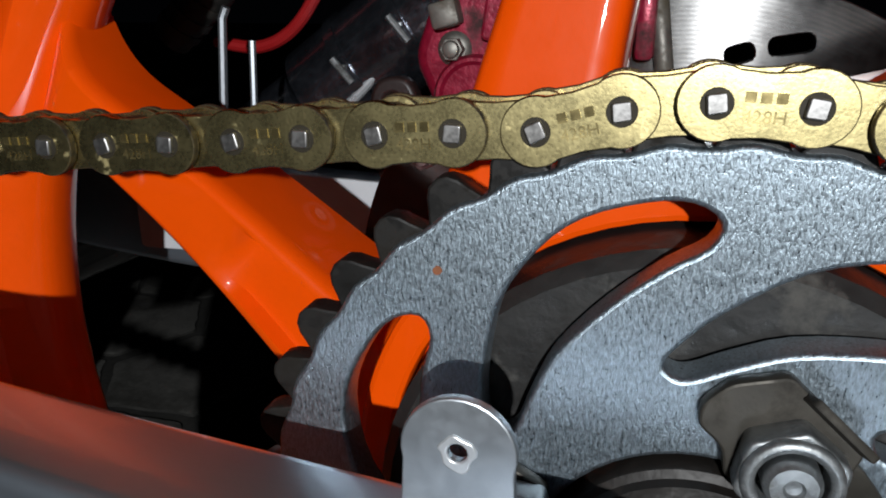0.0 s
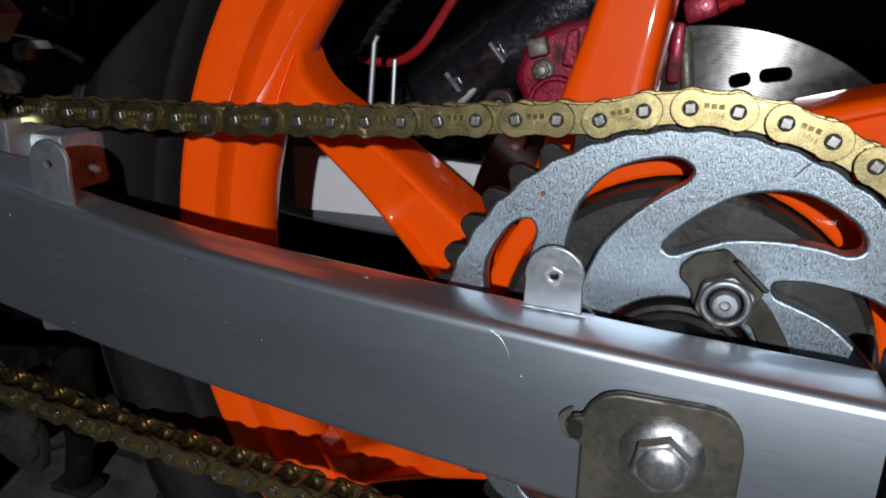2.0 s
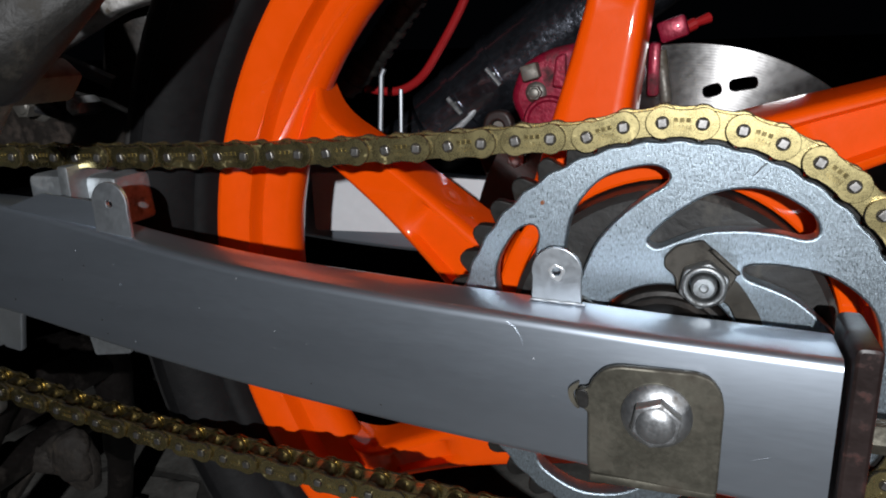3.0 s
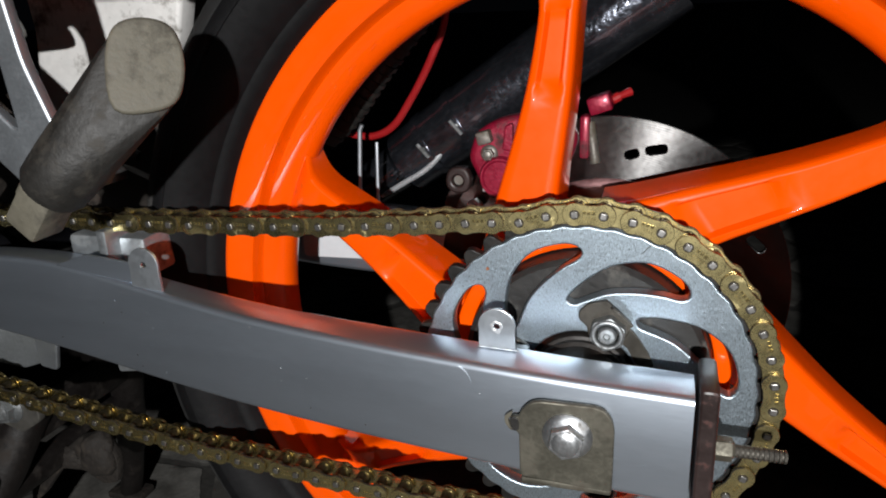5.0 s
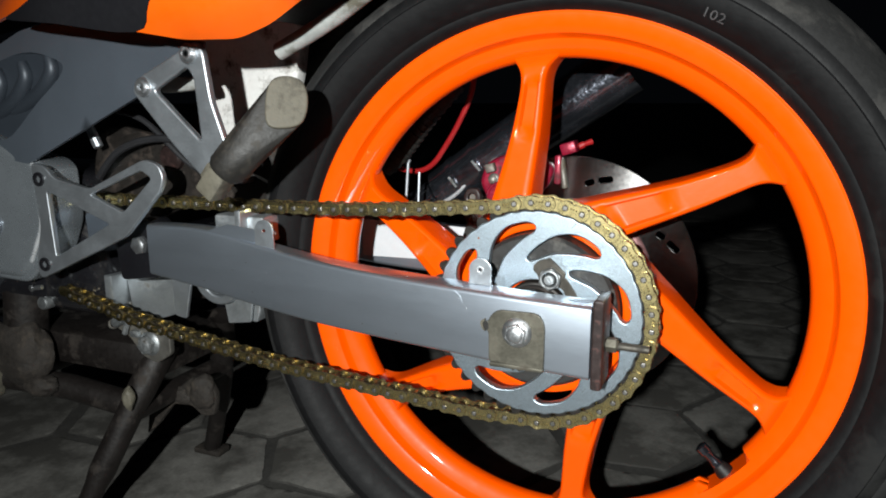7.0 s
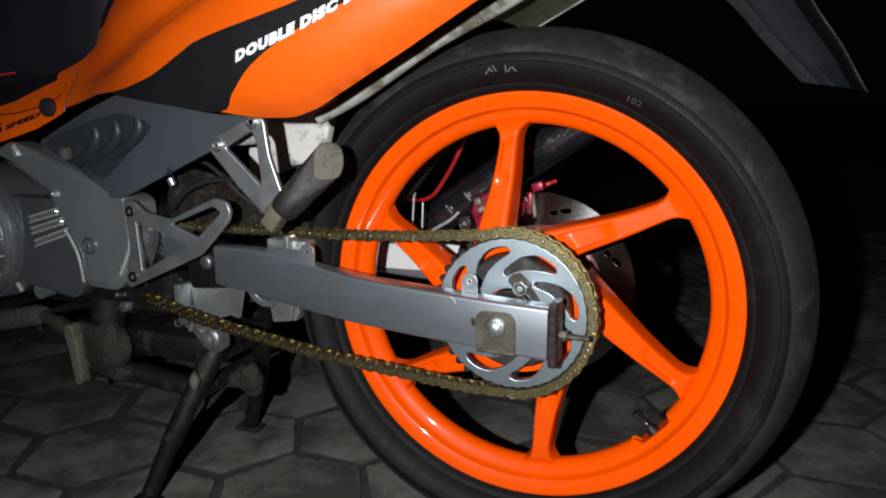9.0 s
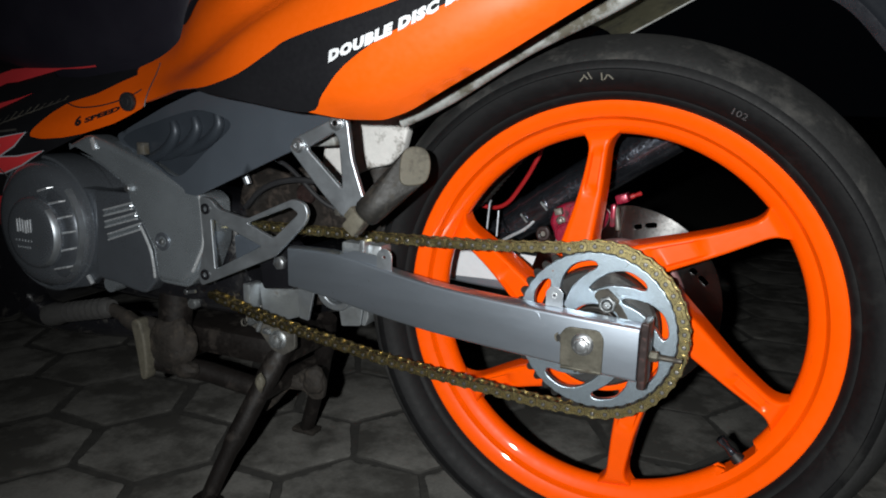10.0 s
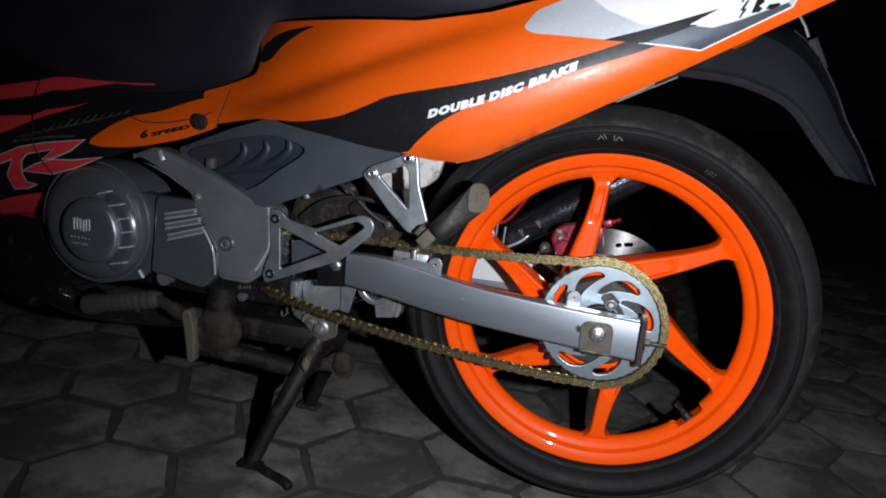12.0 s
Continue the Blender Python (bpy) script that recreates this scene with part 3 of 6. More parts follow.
part("sprocket_teeth", plate(edge, 0.0058, 0.0112, [ring(0.073, 64)], bevel=0.0005), tooth_steel, hub, "dark greasy sprocket teeth")
part("cush_carrier", revolve([(0.030, 0.0128), (0.0575, 0.0128), (0.0600, 0.0150), (0.0605, 0.0330), (0.052, 0.036)], 64), black_hub, hub, "black rubber-cushioned sprocket carrier")
part("hub_ring", plate(ring(0.0695, 72), 0.026, 0.044, [ring(0.0612, 64)], bevel=0.0015), orange, hub)
lobe = [(-0.0088, -0.0040), (-0.0096, 0.0015), (-0.0136, 0.0048), (-0.0134, 0.0085), (-0.0095, 0.0126), (-0.0010, 0.0150), (0.0012, 0.0128), (0.0055, 0.0090), (0.0108, 0.0040), (0.0096, 0.0004), (0.0060, -0.0060)]
strap = [(0.0050, 0.0020), (0.0105, 0.0008), (0.0140, -0.0035), (0.0188, -0.0110), (0.0212, -0.0172), (0.0128, -0.0165), (0.0085, -0.0080), (0.0020, -0.0050)]
for k in range(4):
    a = radians(68 + 90 * k)
    m = Matrix.Translation((0.0325 * math.cos(a), 0, 0.0325 * math.sin(a))) @ Matrix.Rotation(-math.pi / 2 * k, 4, "Y")
    hexagon = [(0.0087 * math.cos(0.36 + math.pi / 3 * i), 0.0087 * math.sin(0.36 + math.pi / 3 * i)) for i in range(6)]
    nut = merge(plate(rounded(hexagon, 0.0012, 3), -0.0036, 0.0020, [ring(0.0053, 30)], bevel=0.0006, res=2), plate(ring(0.0074, 40), -0.0048, 0.0010, [ring(0.0052, 30)], bevel=0.0010, res=3))
    part("sprocket_nut", moved(nut, m), nut_steel, hub, "dull zinc lock nut")
    part("stud", moved(revolve([(0.0004, -0.0049), (0.0012, -0.0050), (0.0016, -0.0056), (0.0034, -0.0055), (0.0042, -0.0045), (0.0043, -0.0036), (0.0043, 0.0030)], 26), m), nut_steel, hub, "worn stud end")
    part("lock_tab", moved(plate(rounded(lobe, 0.0016), 0.0010, 0.0040, [ring(0.0050, 18)], bevel=0.0005), m), tab_steel, hub, "dark bent lock tab")
    flap = plate(rounded([(0.0, -0.0028), (0.0125, -0.0022), (0.0125, 0.0022), (0.0, 0.0022)], 0.0008), -0.0007, 0.0007, bevel=0.0003)
    part("lock_flap", moved(flap, m @ Matrix.Translation((0.0014, -0.0005, 0.0126)) @ Matrix.Rotation(radians(42), 4, "Y") @ Matrix.Rotation(radians(72), 4, "X")), tab_steel, hub)
    if k % 2 == 0:
        part("lock_strap", moved(plate(rounded(strap, 0.0016), 0.0024, 0.0040, bevel=0.0004), m), tab_steel, hub, "dark lock strap")
part("axle_boss", revolve([(0.010, -0.014), (0.0195, -0.014), (0.0212, -0.0125), (0.0216, 0.000), (0.0232, 0.0012), (0.0236, 0.0030), (0.0250, 0.0036), (0.0256, 0.0052), (0.0258, 0.012)], 56), brown_dark, hub, "dirty axle spacer and seal")


# ---- chain ----
chain = new("chain")
chain.parent = bike
chain["label"] = "gold roller chain with dark plate edges"
# outer link between two pins along x; its front face lies at y = 0.0010 and the pin ends stand proud to y = 0
def link_outline(waist, head, n=10):
    pts = [(PITCH / 2 + head * math.cos(radians(a)), head * math.sin(radians(a))) for a in np.linspace(-118, 118, 2 * n)]
    pts += [(0.0, waist)]
    pts += [(-PITCH / 2 - head * math.cos(radians(a)), head * math.sin(radians(a))) for a in np.linspace(118, -118, 2 * n)]
    pts += [(0.0, -waist)]
    return pts


out = link_outline(0.00445, 0.0054)
bms = [plate(out, 0.0012, 0.0028, bevel=0.00022), plate(out, 0.0142, 0.0158, bevel=0.00022)]
for sx, turn in ((-1, 0.18), (1, -0.12)):
    # a flat dark disc paints the shaded recess round a staked, nearly square pin end
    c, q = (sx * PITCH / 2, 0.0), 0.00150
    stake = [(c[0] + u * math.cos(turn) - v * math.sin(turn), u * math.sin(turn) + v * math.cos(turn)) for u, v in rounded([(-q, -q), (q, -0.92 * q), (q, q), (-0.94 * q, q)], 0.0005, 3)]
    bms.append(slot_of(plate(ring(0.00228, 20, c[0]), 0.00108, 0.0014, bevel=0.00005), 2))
    bms.append(slot_of(plate(stake, 0.0002, 0.017, bevel=0.0003, res=2), 1))
let = lettering("428H", 0.0026, 3)
bms.append(moved(let, Matrix.Translation((-0.0029, 0.00112, -0.0024)) @ Matrix.Rotation(math.pi / 2, 4, "X")))
for i in range(3):
    x0 = -0.0028 + 0.0020 * i
    bms.append(slot_of(box(x0, x0 + 0.0014, 0.0010, 0.0013, 0.0004, 0.0019, 0), 3))


def dark_edges(bm, index):
    """Gives the cut edges of the link plates their own, darker surface."""
    bm.normal_update()
    for fc in bm.faces:
        if fc.material_index == 0 and abs(fc.normal.y) < 0.95:
            fc.material_index = index
    return bm


outer_link = bm_mesh("outer_link", dark_edges(merge(*bms), 4), [gold, pin_steel, pin_ring, engraved, plate_edge])
inn = link_outline(0.00435, 0.0052)
bms = [plate(inn, 0.0031, 0.0046, bevel=0.0002), plate(inn, 0.0124, 0.0139, bevel=0.0002)]
for sx in (-1, 1):
    bms.append(slot_of(revolve([(0.0041, 0.0047), (0.00425, 0.0050), (0.00425, 0.0120), (0.0041, 0.0123)], 18, sx * PITCH / 2), 1))
inner_link = bm_mesh("inner_link", dark_edges(merge(*bms), 2), [gold, gold_edge, plate_edge])

# pin places: round the sprocket, then along the runs to the front
pins = {}
TOP_OFF, BOTTOM_OFF = -1, 23        # numbers of the first and last pins seated on the sprocket
for i in range(TOP_OFF, BOTTOM_OFF + 1):
    a = PHASE - STEP * i
    pins[i] = (RP * math.cos(a), RP * math.sin(a))


def lay(start, way, first, step):
    """Pins at equal chords along a polyline, from a seated pin."""
    path = smooth_path([start, *way], 24)
    here, n, k = np.array(start), first, 0
    while k < len(path):
        p = np.array(path[k])
        if np.linalg.norm(p - here) >= PITCH:
            q = np.array(path[k - 1])
            lo, hi = 0.0, 1.0
            for _ in range(30):
                mid = (lo + hi) / 2
                if np.linalg.norm(q + (p - q) * mid - here) < PITCH:
                    lo = mid
                else:
                    hi = mid
            here = q + (p - q) * hi
            n += step
            pins[n] = tuple(here)
        else:
            k += 1


lay(pins[TOP_OFF], [(-0.0542, 0.0783), (-0.0968, 0.0748), (-0.160, 0.0713), (-0.250, 0.0690), (-0.330, 0.0682), (-0.430, 0.0660), (-0.500, 0.0620)], TOP_OFF, -1)
lay(pins[BOTTOM_OFF], [(-0.049, -0.0855), (-0.110, -0.0818), (-0.180, -0.0768), (-0.250, -0.0705), (-0.320, -0.0612), (-0.390, -0.0508), (-0.440, -0.0405), (-0.495, -0.0275)], BOTTOM_OFF, 1)
first, last = min(pins), max(pins)
for i in range(first, last):
    (xa, za), (xb, zb) = pins[i], pins[i + 1]
    kind = outer_link if i % 2 else inner_link
    ob = new("chain_link", kind)
    ob.parent = chain
    ob.matrix_basis = Matrix.Translation(((xa + xb) / 2, 0, (za + zb) / 2)) @ Matrix.Rotation(-math.atan2(zb - za, xb - xa), 4, "Y")


# ---- swingarm ----
# stations: x, top, bottom, outer face, inner face
ARM = [(-0.354, 0.0494, 0.0030, -0.0124, 0.0040), (-0.330, 0.0505, 0.0005, -0.0135, 0.0045), (-0.290, 0.0500, -0.0045, -0.0155, 0.0040), (-0.250, 0.0445, -0.0105, -0.0175, 0.0020), (-0.210, 0.0380, -0.0155, -0.0205, -0.0010),
       (-0.160, 0.0320, -0.0195, -0.0255, -0.0045), (-0.100, 0.0285, -0.0222, -0.0315, -0.0085), (-0.040, 0.0262, -0.0242, -0.0365, -0.0125), (0.000, 0.0248, -0.0262, -0.0390, -0.0150), (0.0495, 0.0232, -0.0285, -0.0405, -0.0165)]


def arm_mesh(mirror=False):
    bm = bmesh.new()
    rows = []
    for x, zt, zb, yo, yi in smooth_path(ARM, 5):
        r, sect = 0.0034, []
        for cx, cz, a0 in ((yo + r, zt - r, 90), (yi - r, zt - r, 0), (yi - r, zb + r, -90), (yo + r, zb + r, -180)):
            for s in range(5):
                a = radians(a0 + 90 - 22.5 * s)
                sect.append((cx + r * math.cos(a), cz + r * math.sin(a)))
        rows.append([bm.verts.new((x, (0.170 - y) if mirror else y, z)) for y, z in sect])
    for a, b in zip(rows, rows[1:]):
        for i in range(len(a)):
            j = (i + 1) % len(a)
            bm.faces.new((a[i], a[j], b[j], b[i]))
    bm.faces.new(rows[0]), bm.faces.new(rows[-1])
    bmesh.ops.recalc_face_normals(bm, faces=bm.faces)
    return bm


arm = part("swingarm", arm_mesh(), silver, bike, "silver painted box-section swingarm")
part("far_arm", arm_mesh(True), silver, arm)
# fine scratches and specks in the paint
arm_x = [a[0] for a in ARM]
face_y = lambda x: float(np.interp(x, arm_x, [a[3] for a in ARM]))
rnd = random.Random(21)
for pts in ([(-0.0490, 0.0245), (-0.0460, 0.0225), (-0.0440, 0.0195), (-0.0432, 0.0165)], [(-0.0700, 0.0215), (-0.0640, 0.0205), (-0.0600, 0.0200)], [(-0.1500, 0.0100), (-0.1440, 0.0125)], [(-0.2300, 0.0060), (-0.2240, 0.0085)], [(0.0280, -0.0120), (0.0330, -0.0100)]):
    part("scratch", tube([(x, face_y(x) - 0.00002, z) for x, z in pts], 0.00006, 5), silver, arm)
for i in range(26):
    x = rnd.uniform(-0.30, 0.045)
    zt, zb = (float(np.interp(x, arm_x, [a[k] for a in ARM])) for k in (1, 2))
    z = zb + (zt - zb) * rnd.uniform(0.08, 0.92)
    part("paint_speck", lump(x, face_y(x), z, rnd.uniform(0.0002, 0.0005), 0.00012, rnd.uniform(0.0002, 0.0005), 0.3, i, 1), alu if i % 3 else brown_dark, arm)
part("cross_tube", box(-0.372, -0.315, 0.0, 0.17, -0.002, 0.040, 0.006), black_paint, arm)


def tab(x, z0, z_hole, w, y, lean):
    top = [(x + w * math.cos(radians(a)), z_hole + w * math.sin(radians(a))) for a in np.linspace(-15, 195, 18)]
    out = [(x + w * 1.02, z0 - 0.004), *top, (x - w * 1.02, z0 - 0.004)]
    return plate(out, y - 0.0009, y + 0.0009, [ring(0.0016, 20, x, z_hole)], bevel=0.0003)


part("guard_tab", tab(-0.0354, 0.0262, 0.0370, 0.0086, -0.0185, 0), alu, arm, "bare metal chain guard tab with a drilled hole")
burr = [(-0.0354 + (0.0027 + 0.0004 * math.sin(3 * a) + 0.0002 * math.sin(7 * a + 1)) * math.cos(a), 0.0368 + (0.0030 + 0.0003 * math.sin(4 * a)) * math.sin(a)) for a in np.linspace(0, math.tau, 25)[:-1]]
part("tab_burr", plate(burr, -0.0197, -0.0190, [ring(0.0015, 12, -0.0354, 0.0371)], bevel=0.0003, res=2), edge_alu, arm, "rough bright burr round the hole")
part("weld_bead", tube([(-0.0445 + 0.0019 * i, -0.0197 - 0.0002 * (i % 2), 0.0269 - 0.00007 * i) for i in range(11)], [0.0003 + 0.0002 * (i % 3 == 1) for i in range(11)], 8), alu, arm)
part("guard_tab", tab(-0.2242, 0.0410, 0.0530, 0.0092, -0.0165, 0), alu, arm, "bare metal chain guard tab with a drilled hole")
part("tab_web", plate(rounded([(-0.285, 0.0485), (-0.234, 0.0415), (-0.231, 0.0530), (-0.262, 0.0560)], 0.003), -0.0160, -0.0145, bevel=0.0003), silver, arm)

# axle plate, axle bolt, adjuster
axle_plate = [(-0.0205, -0.0225), (0.0190, -0.0245), (0.0192, 0.0060), (0.0180, 0.0110), (0.0150, 0.0148), (0.0110, 0.0160), (-0.0120, 0.0158), (-0.0165, 0.0142), (-0.0200, 0.0100), (-0.0210, 0.0070), (-0.0240, 0.0068), (-0.0252, 0.0040), (-0.0240, 0.0008), (-0.0208, -0.0010)]
part("axle_plate", plate(rounded(axle_plate, 0.0025), -0.0432, -0.0404, bevel=0.0007), olive_plate, arm, "weathered steel axle plate")
part("plate_notch", plate(closed_curve([(-0.0242, 0.0062), (-0.0212, 0.0062), (-0.0208, 0.0012), (-0.0236, 0.0010)], 4), -0.0438, -0.0430, bevel=0.0002), black_hub, arm)
part("chipped_paint", plate(closed_curve([(-0.0256, 0.0070), (-0.0240, 0.0078), (-0.0246, 0.0058), (-0.0258, 0.0040), (-0.0252, 0.0012), (-0.0238, -0.0012), (-0.0252, -0.0008), (-0.0270, 0.0018), (-0.0274, 0.0050)], 3), -0.0410, -0.0396, bevel=0.0001), worn_pad, arm)
part("axle_plate_lip", box(-0.0200, 0.0188, -0.0432, -0.0330, -0.0262, -0.0228, 0.001), olive_plate, arm)
part("axle_bolt", hex_head(0.0, 0.0010, -0.0505, -0.0432, 0.0135, flange=0.0106, turn=0.35), steel, arm, "zinc axle bolt with a washer face")
part("end_plate", plate(rounded([(0.0510, -0.0335), (0.0585, -0.0335), (0.0585, 0.0290), (0.0510, 0.0290)], 0.0025), -0.0435, -0.0135, bevel=0.0012), brown_end, arm, "rusty dark end plate")
part("adjuster_nut", moved(hex_head(0, 0, -0.0035, 0.0035, 0.0090), Matrix.Translation((0.0625, -0.0300, -0.0040)) @ Matrix.Rotation(math.pi / 2, 4, "Z")), olive_plate, arm, "rusty lock nut")
part("adjuster_rod", tube([(0.052, -0.0305, -0.0040), (0.0868, -0.0285, -0.0052)], 0.0027, 12), tab_steel, arm, "oily chain adjuster rod")
for i in range(11):
    x = 0.0665 + 0.0019 * i
    part("thread", tube([(x, -0.0298, -0.0045), (x + 0.0009, -0.02975, -0.00453)], 0.00278, 10), tab_steel, arm)
part("pivot_block", plate(rounded([(-0.398, -0.008), (-0.352, -0.002), (-0.352, 0.047), (-0.362, 0.054), (-0.392, 0.050), (-0.402, 0.030)], 0.006), -0.0045, 0.020, bevel=0.002), black_paint, arm, "black pivot block")
part("pivot_bolt", merge(hex_head(-0.3712, 0.0278, -0.0080, -0.0005, 0.0150, flange=0.0105, turn=0.2)), steel, arm, "zinc pivot bolt")

# ---- behind the wheel: far-side brake and exhaust ----
caliper = part("brake_caliper", merge(plate(rounded([(-0.0790, 0.0900), (-0.0735, 0.1060), (-0.0660, 0.1110), (-0.0575, 0.1148), (-0.0400, 0.1182), (-0.0180, 0.1140), (-0.0100, 0.1040), (-0.0139, 0.0900), (-0.0300, 0.0720), (-0.0450, 0.0640), (-0.0640, 0.0620), (-0.0715, 0.0740)], 0.005), 0.104, 0.121, bevel=0.004, res=3),
                                       plate(closed_curve([(-0.074, 0.074), (-0.070, 0.104), (-0.030, 0.112), (-0.014, 0.100), (-0.024, 0.076)], 4), 0.128, 0.158, bevel=0.004)), caliper_red, bike, "dark red brake caliper")
part("caliper_piston", revolve([(0.0005, 0.1000), (0.0100, 0.1000), (0.0112, 0.0990), (0.0122, 0.0990), (0.0132, 0.1005), (0.0132, 0.106)], 36, -0.0575, 0.0785), caliper_red, caliper)
part("caliper_rib", merge(plate(rounded([(-0.0560, 0.0960), (-0.0540, 0.1110), (-0.0490, 0.1125), (-0.0490, 0.0950)], 0.002), 0.0995, 0.105, bevel=0.001), plate(rounded([(-0.0440, 0.0960), (-0.0420, 0.1140), (-0.0360, 0.1145), (-0.0370, 0.0940)], 0.002), 0.0995, 0.105, bevel=0.001)), caliper_red, caliper)
part("caliper_block", moved(box(-0.0045, 0.0045, 0.097, 0.106, -0.0040, 0.0040, 0.0012), Matrix.Translation((-0.0670, 0, 0.1035)) @ Matrix.Rotation(radians(-15), 4, "Y")), dull_steel, caliper, "dirty metal block")
part("caliper_pad_bolt", merge(hex_head(-0.0648, 0.0930, 0.0985, 0.106, 0.0065, flange=0.0062)), dull_steel, caliper, "dirty bolt")
part("caliper_slot", plate(rounded([(-0.0690, 0.0690), (-0.0668, 0.0690), (-0.0665, 0.0765), (-0.0688, 0.0765)], 0.001), 0.1010, 0.1045, bevel=0.0003), cast_alu, caliper)
part("bracket_eye", plate(closed_curve([(-0.0935, 0.0760), (-0.0900, 0.0830), (-0.0810, 0.0835), (-0.0770, 0.0770), (-0.0790, 0.0690), (-0.0860, 0.0670), (-0.0920, 0.0700)], 4), 0.1020, 0.1100, [ring(0.0034, 20, -0.0855, 0.0752)], bevel=0.0015, res=2), brown_end, caliper, "rusty bracket eye with a bolt hole")
part("bracket_bolt_end", revolve([(0.0005, 0.1050), (0.0030, 0.1050), (0.0034, 0.1060), (0.0034, 0.112)], 20, -0.0855, 0.0752), dull_steel, caliper)
part("caliper_nut", hex_head(-0.0746, 0.0590, 0.0990, 0.1070, 0.0085, turn=0.4), steel, caliper, "bright nut")
part("caliper_ear", merge(moved(box(-0.0065, 0.0075, 0.110, 0.130, -0.0050, 0.0055, 0.0018), Matrix.Translation((0.0005, 0, 0.1215)) @ Matrix.Rotation(radians(-18), 4, "Y")), box(-0.010, -0.004, 0.106, 0.120, 0.090, 0.116, 0.002)), caliper_red, caliper)
part("caliper_sleeve", tube([(-0.0045, 0.111, 0.1120), (-0.0005, 0.111, 0.0870)], 0.0030, 16), dull_steel, caliper, "bare metal guide sleeve")
part("bleed_nipple", merge(tube([(0.006, 0.128, 0.122), (0.011, 0.130, 0.1245)], 0.0030, 10), tube([(0.011, 0.130, 0.1245), (0.0175, 0.134, 0.1270)], [0.0020, 0.0027], 10)), hose_red, caliper, "red-capped bleed nipple")
part("caliper_bracket", plate(closed_curve([(-0.098, 0.046), (-0.094, 0.068), (-0.084, 0.070), (-0.070, 0.060), (-0.030, 0.050), (0.010, 0.074), (0.022, 0.066), (0.004, 0.036), (-0.040, 0.020)], 3), 0.1225, 0.129, [ring(0.0035, 16, -0.083, 0.056), ring(0.0045, 16, -0.060, 0.044)], bevel=0.001), brown_end, caliper)
caliper.location = (-0.007, 0.019, -0.006)
hose = part("brake_hose", tube(smooth_path([(-0.2014, 0.1950, 0.0861), (-0.1802, 0.1950, 0.0840), (-0.1633, 0.1950, 0.0914), (-0.1496, 0.1950, 0.1083), (-0.1306, 0.1950, 0.1400), (-0.1179, 0.1950, 0.1738), (-0.1158, 0.1950, 0.2351)], 6), 0.0028, 10), hose_red, bike, "red brake hose")
part("cable_pin", tube([(-0.168, 0.150, 0.100), (-0.170, 0.150, 0.096), (-0.174, 0.150, 0.045)], 0.0017, 8), alu, bike, "thin chrome wire rod")
part("cable_pin", tube([(-0.158, 0.150, 0.088), (-0.160, 0.150, 0.045)], 0.0014, 8), alu, bike, "thin chrome wire rod")
muff = part("muffler", tube([(-0.235, 0.215, 0.012), (-0.200, 0.215, 0.036), (-0.165, 0.215, 0.058), (-0.160, 0.215, 0.061), (-0.110, 0.215, 0.095), (-0.060, 0.215, 0.128), (0.030, 0.215, 0.190)],
                        [0.016, 0.017, 0.018, 0.024, 0.026, 0.027, 0.028], 32), gloss_black, bike, "glossy black exhaust muffler")
for cx, cz, r in ((-0.1375, 0.0760, 0.0262), (-0.1120, 0.0935, 0.0272)):
    part("muffler_clamp", tube([(cx - 0.0022, 0.215, cz - 0.0015), (cx + 0.0022, 0.215, cz + 0.0015)], r, 32), gloss_black, muff, "glossy dark clamp ring")
    part("clamp_screw", merge(tube([(cx + 0.004, 0.1885, cz - 0.006), (cx - 0.004, 0.1860, cz + 0.004)], 0.0016, 10), box(cx - 0.002, cx + 0.0015, 0.187, 0.193, cz - 0.002, cz + 0.0015, 0.0006)), nut_steel, muff, "dull clamp screw")
part("shield_edge", tube(smooth_path([(-0.1760, 0.196, 0.0370), (-0.1560, 0.192, 0.0490), (-0.1370, 0.192, 0.0605), (-0.1240, 0.194, 0.0735)], 5), [0.0012, 0.0018] + [0.0021] * 12 + [0.0016, 0.0012], 10), edge_alu, muff, "bright edge of a heat shield")
for x, z in ((-0.1652, 0.0546), (-0.1600, 0.0520), (-0.1580, 0.0575)):
    part("shield_rivet", revolve([(0.0004, 0.1905), (0.0014, 0.1912), (0.0020, 0.1930), (0.0020, 0.198)], 12, x, z), chrome, muff)
# White plate stands in for the far arm's inner face lit by the torch.
part("exhaust_guard", plate(rounded([(-0.232, -0.0055), (-0.110, -0.0035), (-0.110, 0.0320), (-0.170, 0.0340), (-0.232, 0.0340)], 0.003), 0.1660, 0.1695, bevel=0.0006), white_sticker, bike, "pale plate added for the torch-lit inner face of the far swingarm")
part("axle_nut_far", merge(hex_head(0, 0, 0.1850, 0.1950, 0.019)), steel, arm)
olive = [(-0.200, 0.160, 0.088), (-0.180, 0.160, 0.106), (-0.162, 0.160, 0.128), (-0.143, 0.160, 0.150), (-0.120, 0.160, 0.174)]
part("inner_guard_rib", merge(tube(smooth_path(olive, 5), 0.0080, 12), *[tube([p, tuple(Vector(p) + Vector((0.0022, 0, 0.0026)))], 0.0092, 12) for p in smooth_path(olive, 4)[1:-1]]), peg_rubber, bike, "dusty ribbed rubber sleeve")

# ---- engine side ----
def flat_depth(pts):
    """Depth that changes along x, through (x, y) pairs."""
    xs, ys = [p[0] for p in pts], [p[1] for p in pts]
    return lambda x, z: float(np.interp(x, xs, ys))


